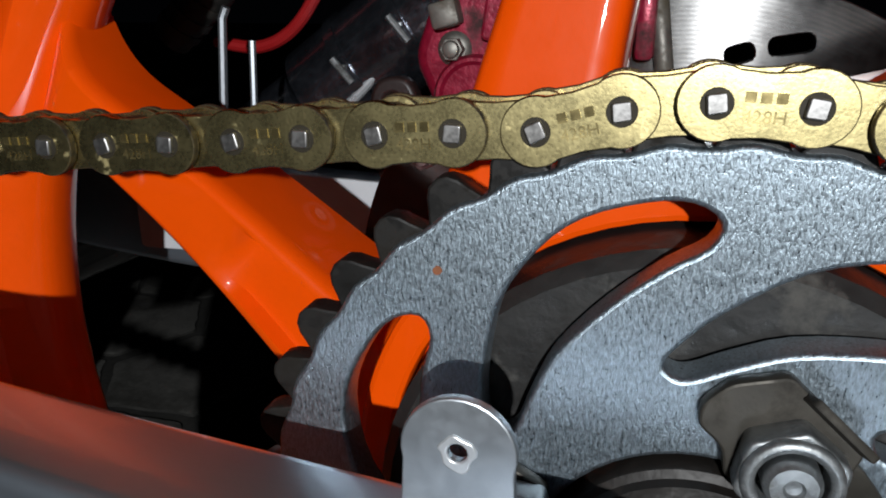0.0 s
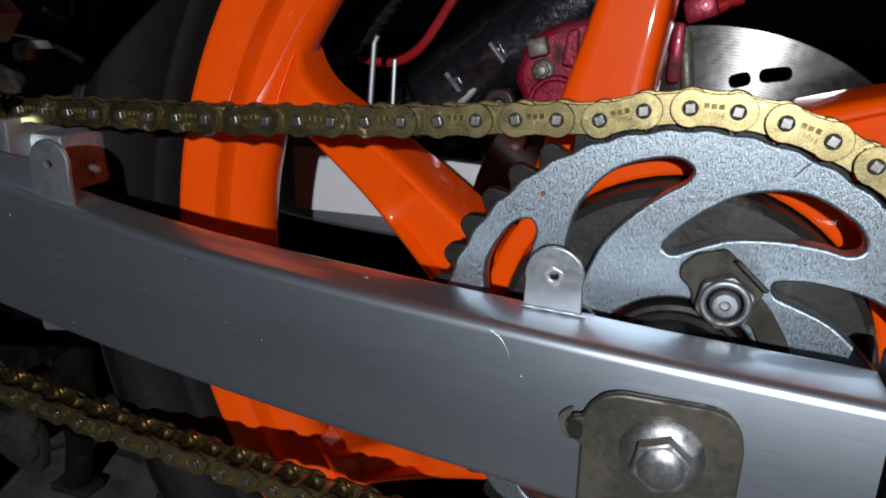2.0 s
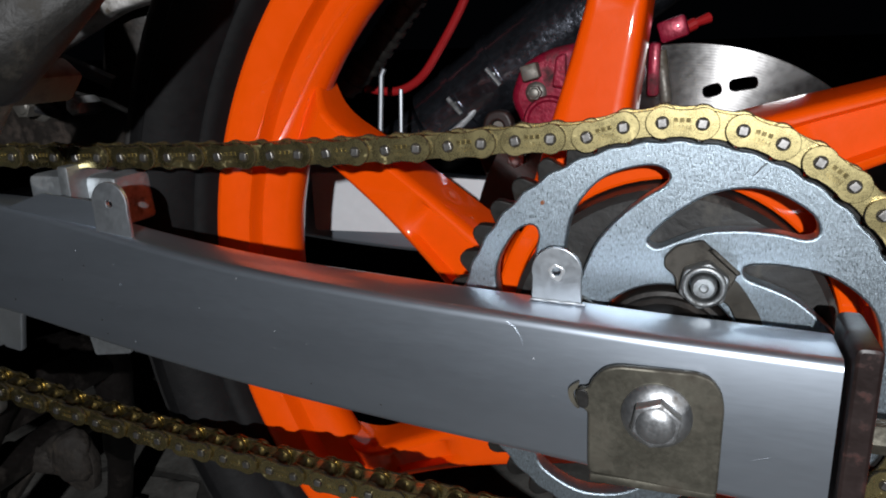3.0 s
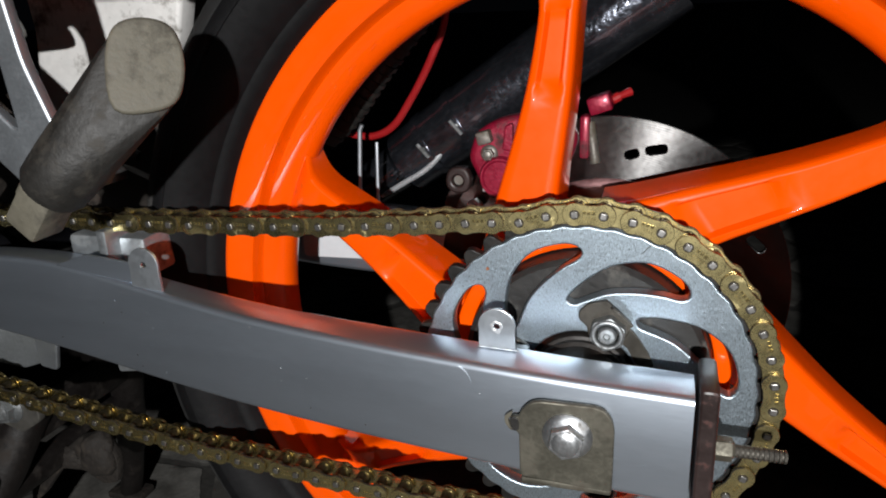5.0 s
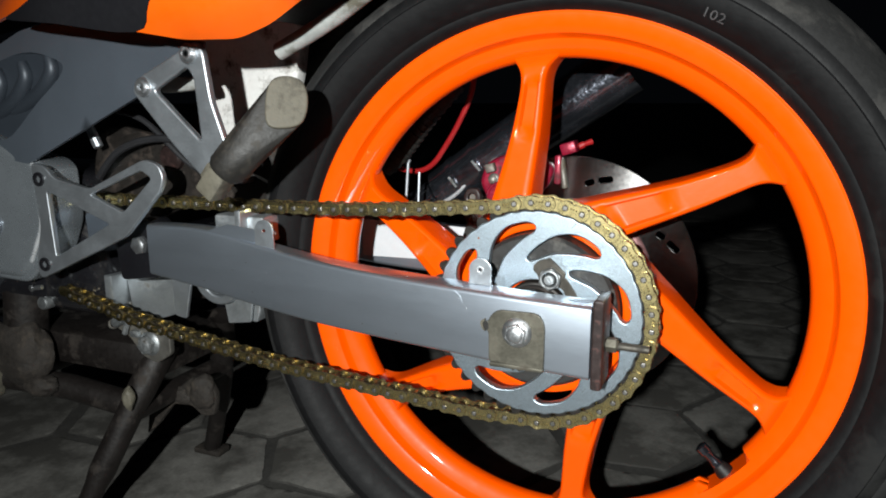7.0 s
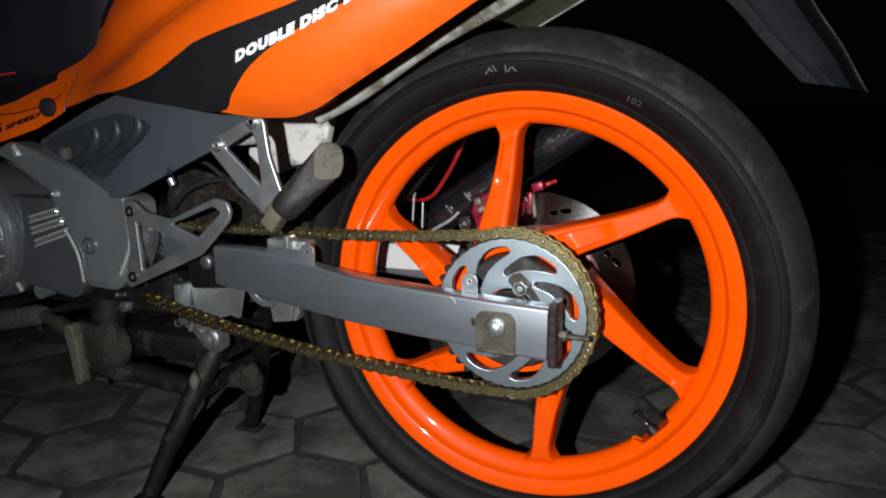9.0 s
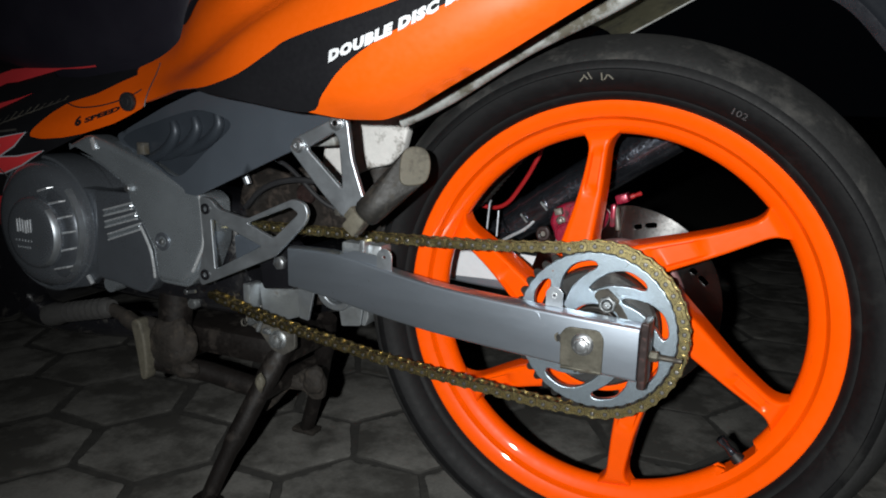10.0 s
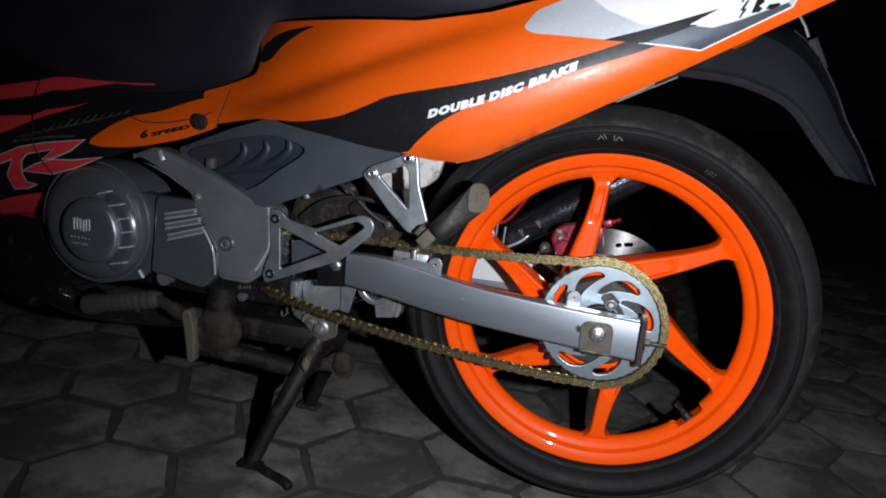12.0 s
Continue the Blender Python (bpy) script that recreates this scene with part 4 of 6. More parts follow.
cover_out = [(-0.694, 0.150), (-0.652, 0.167), (-0.618, 0.158), (-0.580, 0.145), (-0.512, 0.120), (-0.470, 0.1055), (-0.4635, 0.0965), (-0.4610, 0.0470), (-0.4805, 0.0080), (-0.503, -0.0115), (-0.5450, -0.0105), (-0.5505, 0.0295), (-0.5660, 0.0560), (-0.5870, 0.0870), (-0.5900, 0.1035), (-0.632, 0.127)]
cover = part("sprocket_cover", plate(rounded(cover_out, 0.009, 6), -0.0275, 0.010, bevel=0.0075, res=5), cast_grey, bike, "grey painted sprocket cover with a strap")
part("cover_skirt", plate(rounded([(-0.584, 0.120), (-0.512, 0.112), (-0.466, 0.104), (-0.4560, 0.0960), (-0.4545, 0.0460), (-0.4740, 0.0050), (-0.498, -0.0155), (-0.545, -0.014)], 0.008, 5), -0.0235, 0.012, bevel=0.003, res=3), cast_grey, cover)
part("cover_step", plate(rounded([(-0.6500, 0.0960), (-0.5840, 0.0960), (-0.5560, 0.0560), (-0.5460, 0.0300), (-0.5480, -0.0110), (-0.5700, -0.0330), (-0.5950, -0.0300), (-0.6190, -0.0250), (-0.6580, -0.0215), (-0.6530, 0.0335)], 0.008, 5), -0.0235, 0.0, bevel=0.0035, res=3),
     dark_cast, cover, "dark satin lower cover")
# Bright strips paint the highlights along the cover's edges.
part("cover_lip", tube(smooth_path([(-0.4700, -0.0265, 0.1010), (-0.4665, -0.0278, 0.0930), (-0.4645, -0.0282, 0.0480), (-0.4740, -0.0280, 0.0260), (-0.4850, -0.0272, 0.0080)], 6), 0.0021, 10), edge_alu, cover)
part("cover_step_lip", tube(smooth_path([(-0.5690, -0.0262, 0.0560), (-0.5600, -0.0268, 0.0420), (-0.5530, -0.0270, 0.0270), (-0.5500, -0.0268, 0.0100), (-0.5490, -0.0262, -0.0080)], 6), 0.0018, 8), edge_alu, cover)
for x0, z0, x1, z1 in ((-0.634, 0.067, -0.584, 0.080), (-0.633, 0.052, -0.577, 0.068), (-0.629, 0.036, -0.571, 0.055)):
    part("cover_rib", merge(*[tube([(x0 - 0.001, -0.0215, z0 + dz), (x0, -0.0248, z0 + dz), (x1, -0.0252, z1 + dz), (x1 + 0.001, -0.0215, z1 + dz)], [0.0010, 0.0012, 0.0012, 0.0010], 8) for dz in (-0.0038, 0.0038)]), edge_alu, cover, "raised bright rib")
    part("cover_rib", tube([(x0 + 0.0005, -0.0215, z0), (x0 + 0.001, -0.0226, z0), (x1 - 0.001, -0.0229, z1), (x1, -0.0215, z1)], [0.0026, 0.0032, 0.0032, 0.0026], 10), cast_grey, cover)
part("cover_bolt", merge(plate(ring(0.0115, 28, -0.531, 0.0405), -0.0300, -0.026, [ring(0.0068, 20, -0.531, 0.0405)], bevel=0.0012, res=2)), dark_cast, cover)
part("cover_bolt", hex_head(-0.531, 0.0405, -0.0305, -0.024, 0.0078, turn=0.3), nut_steel, cover, "recessed hexagon bolt")
part("cover_bolt", hex_head(-0.581, 0.1030, -0.0325, -0.024, 0.0085, flange=0.0078, turn=0.5), steel, cover, "flanged hexagon bolt")
part("strap_end", plate(rounded([(-0.6430, 0.1610), (-0.6380, 0.1640), (-0.6340, 0.1490), (-0.6390, 0.1470)], 0.001), -0.0305, -0.0270, bevel=0.0008), edge_alu, cover)
mag = part("magneto_cover", merge(revolve([(0.050, -0.0350), (0.066, -0.0340), (0.076, -0.0310), (0.084, -0.0240), (0.089, -0.0070), (0.090, 0.06)], 80, -0.756, 0.040)), magneto_dark, bike, "grey magneto cover with a stamped round cap")
part("magneto_cap", revolve([(0.0300, -0.0520), (0.0400, -0.0518), (0.0445, -0.0505), (0.0472, -0.0478), (0.0490, -0.0430), (0.0500, -0.0300)], 64, -0.7440, 0.0335), magneto_dark, mag)
# Bright sector paints the torch highlight on the right of the cap.
part("cap_edge", sector(-0.7440, 0.0335, [(0.0452, -0.0470), (0.0458, -0.0506), (0.0478, -0.0486), (0.0492, -0.0430)], -58, 46, 30), alu, mag, "bright crescent drawn for the highlight on the cap's edge")
part("magneto_band", sector(-0.7440, 0.0335, [(0.0480, -0.030), (0.0495, -0.0385), (0.0560, -0.0385), (0.0640, -0.0360), (0.0690, -0.030)], -62, 66, 30), dark_cast, mag, "dark recessed band")
part("magneto_rim", revolve([(0.0895, -0.0140), (0.0915, -0.0165), (0.0940, -0.0150), (0.0950, -0.0100), (0.0950, 0.03), (0.0895, 0.03)], 80, -0.759, 0.040, close=True), magneto_dark, mag)
# Same painted highlight, on the cover's shoulder.
part("magneto_shoulder", sector(-0.757, 0.040, [(0.0790, -0.028), (0.0805, -0.0320), (0.0835, -0.0310), (0.0850, -0.024)], -44, 40, 30), alu, mag, "bright crescent drawn for the highlight on the shoulder")
part("magneto_plate", plate(rounded([(-0.7600, -0.0560), (-0.6860, -0.0400), (-0.6660, -0.0250), (-0.6590, 0.0310), (-0.6520, 0.0940), (-0.6940, 0.0960), (-0.7200, 0.0600), (-0.7600, 0.0200)], 0.006), -0.0140, 0.010, bevel=0.002, res=2), dark_cast, mag)
for x0, z0, x1, z1 in ((-0.7370, 0.0890, -0.7150, 0.0955), (-0.7175, 0.0738, -0.6937, 0.0792), (-0.7095, 0.0537, -0.6815, 0.0605), (-0.7066, 0.0342, -0.6770, 0.0405), (-0.7080, 0.0105, -0.6785, 0.0178), (-0.7170, -0.0145, -0.6885, -0.0078)):
    part("magneto_fin", tube([(x0, -0.0385, z0), (x0 + 0.002, -0.0405, z0 + 0.0005), (x1 - 0.004, -0.0385, z1 - 0.001), (x1, -0.0330, z1)], [0.0010, 0.0015, 0.0015, 0.0010], 8), edge_alu, mag)
for i, (dz, w) in enumerate(((0.0, 0.0013), (0.001, 0.0013), (0.0, 0.0013), (-0.001, 0.0020), (0.0, 0.0013), (0.001, 0.0013))):
    part("cap_emblem", box(-0.7660 + 0.0052 * i - w, -0.7660 + 0.0052 * i + w, -0.0530, -0.0505, 0.034 + dz, 0.052 + dz, 0.0005, 1), edge_alu, mag)
for i, w in enumerate((0.018, 0.014)):
    for k in range(6):
        x = -0.757 - w + 2 * w * (k + 0.5) / 6
        part("cap_emblem", box(x - w / 8, x + w / 8, -0.0526, -0.0505, 0.0215 - 0.009 * i, 0.0245 - 0.009 * i, 0.0004, 1), alu, mag)
part("magneto_clip", tube([(-0.6830, -0.016, -0.0240), (-0.6750, -0.016, -0.0345)], 0.0030, 10), edge_alu, mag)
part("crankcase", merge(box(-0.86, -0.45, 0.015, 0.16, -0.060, 0.090, 0.02, 3), box(-0.72, -0.50, -0.004, 0.16, -0.040, 0.02, 0.01)), black_paint, bike, "dark engine crankcase")
part("case_screw", tube([(-0.640, -0.018, -0.030), (-0.640, 0.02, -0.030)], 0.011, 16), cast_grey, bike)

heel = [(-0.463, 0.103), (-0.446, 0.101), (-0.436, 0.090), (-0.394, 0.082), (-0.329, 0.110), (-0.314, 0.106), (-0.309, 0.096), (-0.313, 0.084), (-0.356, 0.042), (-0.438, 0.006), (-0.466, -0.006), (-0.470, 0.006), (-0.459, 0.045)]
heel_plate = part("heel_plate", plate(rounded(heel, 0.006), -0.0345, -0.0290, [rounded([(-0.446, 0.078), (-0.374, 0.052), (-0.443, 0.017)], 0.003), rounded([(-0.394, 0.077), (-0.333, 0.1005), (-0.322, 0.094), (-0.357, 0.063)], 0.004)], bevel=0.001, res=2),
                  alu, bike, "brushed aluminium heel plate with two openings")
for x, z in ((-0.4533, 0.0885), (-0.4580, 0.0089)):
    part("heel_screw", cap_screw(x, z, -0.0365, -0.0300, 0.0066), black_paint, heel_plate, "black socket screw")

panel_flat = flat_depth([(-0.64, -0.020), (-0.45, -0.030), (-0.25, -0.034)])


def side_panel_depth(x, z):
    """Bowed skin: the lower edge band stands proud, the upper part leans in."""
    u = z - (0.105 + 0.42 * (x + 0.472))
    return panel_flat(x, z) + 1.6 * max(0.0, u - 0.030) ** 2 + 0.05 * max(0.0, u)


panel_out = rounded([(-0.630, 0.166), (-0.540, 0.204), (-0.490, 0.221), (-0.450, 0.226), (-0.420, 0.224), (-0.257, 0.203), (-0.262, 0.195), (-0.332, 0.161), (-0.472, 0.101), (-0.512, 0.106), (-0.610, 0.150)], 0.006)
panel_hole = closed_curve([(-0.605, 0.162), (-0.545, 0.186), (-0.480, 0.201), (-0.430, 0.194), (-0.420, 0.182), (-0.455, 0.155), (-0.503, 0.122), (-0.545, 0.136)], 4)
panel = part("side_panel", sheet(panel_out, side_panel_depth, 0.003, 0.010, [panel_hole]), dark_grey, bike, "dark grey plastic side panel with louvres")
for i in range(3):
    x = -0.452 - 0.034 * i
    pts = smooth_path([(x + 0.004, -0.0155, 0.199 - 0.006 * i), (x + 0.006, -0.0145, 0.184 - 0.006 * i), (x - 0.012, -0.0125, 0.166 - 0.007 * i), (x - 0.050, -0.0085, 0.150 - 0.007 * i), (x - 0.075, -0.0060, 0.147 - 0.006 * i)], 8)
    n = len(pts)
    part("louvre", tube(pts, [0.002 + 0.0056 * math.sin(math.pi * (0.12 + 0.82 * k / n)) for k in range(n)], 14), louvre_grey, panel)
part("panel_back", plate(panel_hole, -0.0125, -0.0085, bevel=0.0005), louvre_grey, panel)
part("panel_clip", box(-0.570, -0.558, -0.024, -0.014, 0.145, 0.160, 0.0015), dull_steel, panel)

bracket = part("peg_bracket", plate(rounded([(-0.330, 0.166), (-0.320, 0.177), (-0.262, 0.203), (-0.255, 0.196), (-0.250, 0.158), (-0.234, 0.112), (-0.244, 0.094), (-0.262, 0.096), (-0.290, 0.122)], 0.006), -0.0400, -0.0335,
                                     [rounded([(-0.306, 0.166), (-0.272, 0.184), (-0.266, 0.176), (-0.262, 0.126)], 0.004)], bevel=0.0016, res=2), alu, bike, "cast aluminium passenger peg bracket")
for x, z in ((-0.3155, 0.1685), (-0.2680, 0.1935)):
    part("bracket_bolt", merge(plate(ring(0.0080, 24, x, z), -0.0425, -0.0400, bevel=0.0008), cap_screw(x, z, -0.0450, -0.0420, 0.0052)), steel, bracket, "socket bolt in a boss")
base = Vector((-0.2225, -0.0770, 0.0980))
peg_tip, peg_face = Vector((-0.1665, -0.0610, 0.1560)), Vector((0.60, -0.76, 0.24)).normalized()
peg_dir = (peg_tip - base).normalized()
peg_side = peg_dir.cross(Vector((0, 1, 0))).normalized()
peg_up = peg_side.cross(peg_dir)
pad_turn = Matrix.Translation(peg_tip) @ Vector((0, -1, 0)).rotation_difference(peg_face).to_matrix().to_4x4()
pad_out = closed_curve([(-0.0125, -0.0165), (-0.0145, 0.0020), (-0.0105, 0.0155), (0.0, 0.0195), (0.0110, 0.0160), (0.0150, 0.0030), (0.0120, -0.0120), (0.0020, -0.0175)], 4)
bm = bmesh.new()
for r, d in ((0.0120, 0.012), (0.0142, 0.016), (0.0152, 0.030)):
    for k in range(20):
        a = math.tau * k / 20
        bm.verts.new(base + peg_dir * d + (peg_side * math.cos(a) + peg_up * math.sin(a)) * r)
for x, z in pad_out:
    bm.verts.new(pad_turn @ Vector((x, 0.0030, z)))
bmesh.ops.convex_hull(bm, input=bm.verts)
peg = part("passenger_peg", bm, peg_rubber, bike, "dusty folded rubber passenger peg")
part("peg_end", moved(plate(pad_out, -0.0014, 0.0034, bevel=0.0014, res=2), pad_turn), worn_pad, peg, "paler worn end pad")
part("peg_joint", merge(moved(box(-0.0085, 0.0085, -0.009, 0.009, -0.010, 0.012, 0.002), Matrix.Translation(tuple(base + Vector((-0.004, 0.008, -0.001)))) @ Matrix.Rotation(radians(40), 4, "Y")),
                        moved(box(-0.006, 0.006, -0.0, 0.05, -0.007, 0.007, 0.002), Matrix.Translation(tuple(base + Vector((-0.014, 0.012, 0.006)))) @ Matrix.Rotation(radians(40), 4, "Y"))), worn_pad, peg, "worn metal peg joint")

inner_out = rounded([(-0.372, 0.245), (-0.366, 0.170), (-0.371, 0.138), (-0.364, 0.110), (-0.332, 0.124), (-0.302, 0.136), (-0.276, 0.141), (-0.258, 0.156), (-0.250, 0.185), (-0.240, 0.245)], 0.008)
part("rear_inner_mudguard", plate(inner_out, 0.083, 0.100, bevel=0.003, res=2), white_frame, bike, "stained white inner panel")
part("frame_tube", tube(smooth_path([(-0.52, 0.06, 0.05), (-0.42, 0.10, 0.110), (-0.33, 0.130, 0.160), (-0.20, 0.130, 0.24), (0.05, 0.10, 0.36)], 6), 0.016, 16), brown_dark, bike, "dirty dark frame tube")
part("frame_plate", plate(closed_curve([(-0.46, 0.02), (-0.45, 0.125), (-0.39, 0.128), (-0.345, 0.105), (-0.27, 0.092), (-0.24, 0.070), (-0.30, 0.06), (-0.36, 0.055)], 4), 0.034, 0.042, bevel=0.002), brown_dark, bike)
part("shock_body", tube([(-0.345, 0.140, -0.03), (-0.325, 0.140, 0.10), (-0.300, 0.140, 0.22)], [0.028, 0.030, 0.026], 24), brown_dark, bike, "dirty rear shock absorber")
part("rubber_bush", revolve([(0.0040, 0.026), (0.0100, 0.026), (0.0125, 0.029), (0.0125, 0.036)], 28, -0.358, 0.106), brown_end, bike, "reddish rusty bush")
part("frame_bolt", hex_head(-0.2690, 0.0905, 0.016, 0.030, 0.0080, turn=0.3), steel, bike, "small bright frame bolt")
part("frame_bolt", hex_head(-0.3080, 0.0900, 0.022, 0.034, 0.0100, flange=0.0085), dull_steel, bike, "grimy frame bolt")
part("cable", tube(smooth_path([(-0.440, 0.020, 0.085), (-0.405, 0.014, 0.112), (-0.360, 0.016, 0.124), (-0.300, 0.022, 0.118), (-0.255, 0.030, 0.100)], 6), 0.0035, 8), black_plastic, bike, "thin black cable")
part("cable", tube(smooth_path([(-0.430, 0.026, 0.150), (-0.380, 0.022, 0.140), (-0.330, 0.024, 0.100), (-0.290, 0.030, 0.085)], 6), 0.0028, 8), black_plastic, bike, "thin black cable")
part("spring_lug", plate(rounded([(-0.338, 0.1640), (-0.336, 0.1765), (-0.299, 0.1790), (-0.295, 0.1670)], 0.005), 0.000, 0.012, bevel=0.003, res=3), rail_pale, bike, "pale lug behind the bracket")
part("pivot_plate", plate(rounded([(-0.446, 0.052), (-0.398, 0.060), (-0.376, 0.044), (-0.400, 0.020), (-0.444, 0.014)], 0.004), 0.004, 0.010, bevel=0.001), dark_grey, bike, "grey pivot plate behind the heel plate")
part("breather_pipe", tube(smooth_path([(-0.455, 0.018, 0.16), (-0.440, 0.012, 0.140), (-0.428, 0.012, 0.115)], 5), 0.0045, 10), alu, bike)

link = part("suspension_link", merge(plate(rounded([(-0.4440, -0.0180), (-0.4000, -0.0070), (-0.3780, -0.0080), (-0.3765, -0.0520), (-0.4000, -0.0600), (-0.4390, -0.0570)], 0.003), 0.0450, 0.0490, bevel=0.0008),
                                      box(-0.4570, -0.4430, 0.0250, 0.0490, -0.0540, -0.0150, 0.0015)), cast_alu, bike, "bare metal suspension link bracket")
part("link_strip", plate(rounded([(-0.3785, -0.0080), (-0.3530, -0.0080), (-0.3640, -0.0550), (-0.3780, -0.0530)], 0.003), 0.0395, 0.0430, bevel=0.0008), alu, link)
part("link_yoke", plate(closed_curve([(-0.3580, -0.0060), (-0.3500, -0.0270), (-0.3340, -0.0370), (-0.3160, -0.0355), (-0.3035, -0.0220), (-0.3000, -0.0060), (-0.3080, -0.0060), (-0.3125, -0.0205), (-0.3220, -0.0280), (-0.3330, -0.0275), (-0.3425, -0.0195), (-0.3490, -0.0060)], 4), 0.0440, 0.0700, bevel=0.0022, res=2), alu, link, "U-shaped bare metal yoke")
part("link_boss", revolve([(0.0040, 0.052), (0.0110, 0.052), (0.0125, 0.054), (0.0125, 0.11)], 32, -0.3280, -0.0120), cast_alu, link)
part("link_tab", merge(plate(rounded([(-0.3310, -0.0310), (-0.2940, -0.0240), (-0.2990, -0.0560), (-0.3260, -0.0600)], 0.002), 0.0560, 0.0600, bevel=0.0008),
                       plate(rounded([(-0.2985, -0.0560), (-0.2935, -0.0240), (-0.2890, -0.0240), (-0.2890, -0.0440), (-0.2930, -0.0555)], 0.001), 0.0585, 0.0900, bevel=0.0008)), cast_alu, link)
part("link_back", plate(rounded([(-0.460, -0.010), (-0.300, 0.010), (-0.300, -0.030), (-0.380, -0.048), (-0.455, -0.048)], 0.004), 0.085, 0.100, bevel=0.001), brown_dark, link)
part("arm_top_bracket", merge(box(-0.292, -0.240, 0.004, 0.060, 0.036, 0.060, 0.003), box(-0.262, -0.256, -0.006, 0.060, 0.036, 0.066, 0.001)), cast_alu, link)

# ---- centre stand, footrest and lower parts ----
stand = part("centre_stand", merge(tube(smooth_path([(-0.405, 0.052, -0.088), (-0.425, 0.020, -0.150), (-0.455, -0.010, -0.230), (-0.478, -0.026, -0.292)], 5), [0.0150] * 5 + [0.0135] * 5 + [0.011] * 6, 14),
                                    tube(smooth_path([(-0.405, 0.140, -0.085), (-0.425, 0.160, -0.150), (-0.458, 0.185, -0.230), (-0.484, 0.199, -0.292)], 5), [0.0150] * 5 + [0.0135] * 5 + [0.011] * 6, 14),
                                    tube([(-0.425, 0.014, -0.155), (-0.425, 0.160, -0.155)], 0.012, 14)), rust_black, bike, "rusty black centre stand on the pavers")
part("stand_foot", moved(box(-0.020, 0.020, -0.012, 0.012, -0.004, 0.004, 0.002), Matrix.Translation((-0.486, 0.200, -0.296))), mud_metal, stand)
part("stand_foot", moved(box(-0.018, 0.018, -0.010, 0.010, -0.004, 0.004, 0.002), Matrix.Translation((-0.480, -0.026, -0.296))), rust_black, stand)
part("stand_tang", tube(smooth_path([(-0.482, -0.026, -0.288), (-0.450, -0.040, -0.292), (-0.410, -0.058, -0.291), (-0.398, -0.064, -0.296)], 5), 0.0065, 10), rust_black, stand, "bent kick lever of the stand")
part("stand_gusset", merge(plate(rounded([(-0.452, -0.152), (-0.415, -0.150), (-0.398, -0.136), (-0.376, -0.130), (-0.364, -0.150), (-0.368, -0.174), (-0.385, -0.178), (-0.398, -0.168), (-0.424, -0.170), (-0.448, -0.198), (-0.466, -0.214), (-0.460, -0.182)], 0.005), 0.074, 0.082, bevel=0.002),
                           lump(-0.382, 0.076, -0.150, 0.016, 0.012, 0.020, 0.13, 3.0), lump(-0.416, 0.076, -0.158, 0.018, 0.008, 0.009, 0.16, 7.0)), mud_metal, stand, "worn muddy gusset")
part("stand_lug", plate(rounded([(-0.4520, -0.0540), (-0.4250, -0.0520), (-0.4080, -0.0640), (-0.3860, -0.0600), (-0.3760, -0.0640), (-0.3760, -0.0900), (-0.3950, -0.1020), (-0.4130, -0.0960), (-0.4280, -0.0780), (-0.4480, -0.0680)], 0.004), 0.0270, 0.0330, [ring(0.0035, 14, -0.4380, -0.0610)], bevel=0.001), dull_steel, stand, "grimy stand lug")
part("stand_pivot", merge(hex_head(-0.4015, -0.0815, 0.0180, 0.0270, 0.0165, flange=0.0125, turn=0.25)), nut_steel, stand, "dirty pivot bolt")
part("lug_clutter", merge(tube([(-0.4430, 0.024, -0.0640), (-0.4330, 0.024, -0.0590)], 0.0050, 10), tube([(-0.4290, 0.022, -0.0730), (-0.4240, 0.022, -0.0600)], 0.0030, 8), box(-0.4230, -0.4120, 0.022, 0.030, -0.0760, -0.0690, 0.0015)), nut_steel, stand, "small bright bolts")
part("stand_spring", tube(smooth_path([(-0.480 + 0.0016 * i, 0.052 + 0.006 * math.cos(i * 1.2), -0.080 + 0.0012 * i + 0.006 * math.sin(i * 1.2)) for i in range(30)], 2), 0.0012, 6), dull_steel, stand, "coil return spring")
rest = part("rider_footrest", tube([(-0.7880, -0.004, -0.0990), (-0.7840, -0.004, -0.0978), (-0.7660, -0.004, -0.0930), (-0.7500, -0.004, -0.0888), (-0.6620, -0.004, -0.0690), (-0.6560, -0.004, -0.0677)], [0.0120, 0.0160, 0.0168, 0.0140, 0.0138, 0.0105], 18), foot_rubber, bike, "dusty grey rubber rider footrest")
for i in range(7):
    f = i / 6
    c = Vector((-0.7440 + 0.074 * f, -0.004, -0.0874 + 0.0166 * f))
    part("footrest_groove", tube([tuple(c), tuple(c + Vector((0.0040, 0, 0.0009)))], 0.0144, 16), foot_rubber, rest)
part("footrest_bracket", lump(-0.5640, 0.010, -0.1060, 0.036, 0.020, 0.036, 0.13, 5.0), mud_metal, rest, "mud-caked footrest bracket")
part("bracket_strap", plate(closed_curve([(-0.6120, -0.0800), (-0.5980, -0.0760), (-0.5900, -0.1000), (-0.5880, -0.1300), (-0.5900, -0.1540), (-0.6000, -0.1560), (-0.6040, -0.1300), (-0.6080, -0.1050)], 4), -0.0140, 0.004, bevel=0.003, res=2), worn_pad, rest, "pale worn strap")
part("bracket_arm", tube(smooth_path([(-0.6620, -0.002, -0.0700), (-0.6400, 0.000, -0.0780), (-0.6180, 0.002, -0.0880), (-0.5980, 0.008, -0.0860), (-0.5750, 0.012, -0.0950)], 5), [0.0090] * 6 + [0.0110] * 9 + [0.0100] * 6, 14), mud_metal, rest)
part("mud_lump", lump(-0.5450, 0.012, -0.1400, 0.022, 0.016, 0.013, 0.18, 2.0), mud_metal, rest)
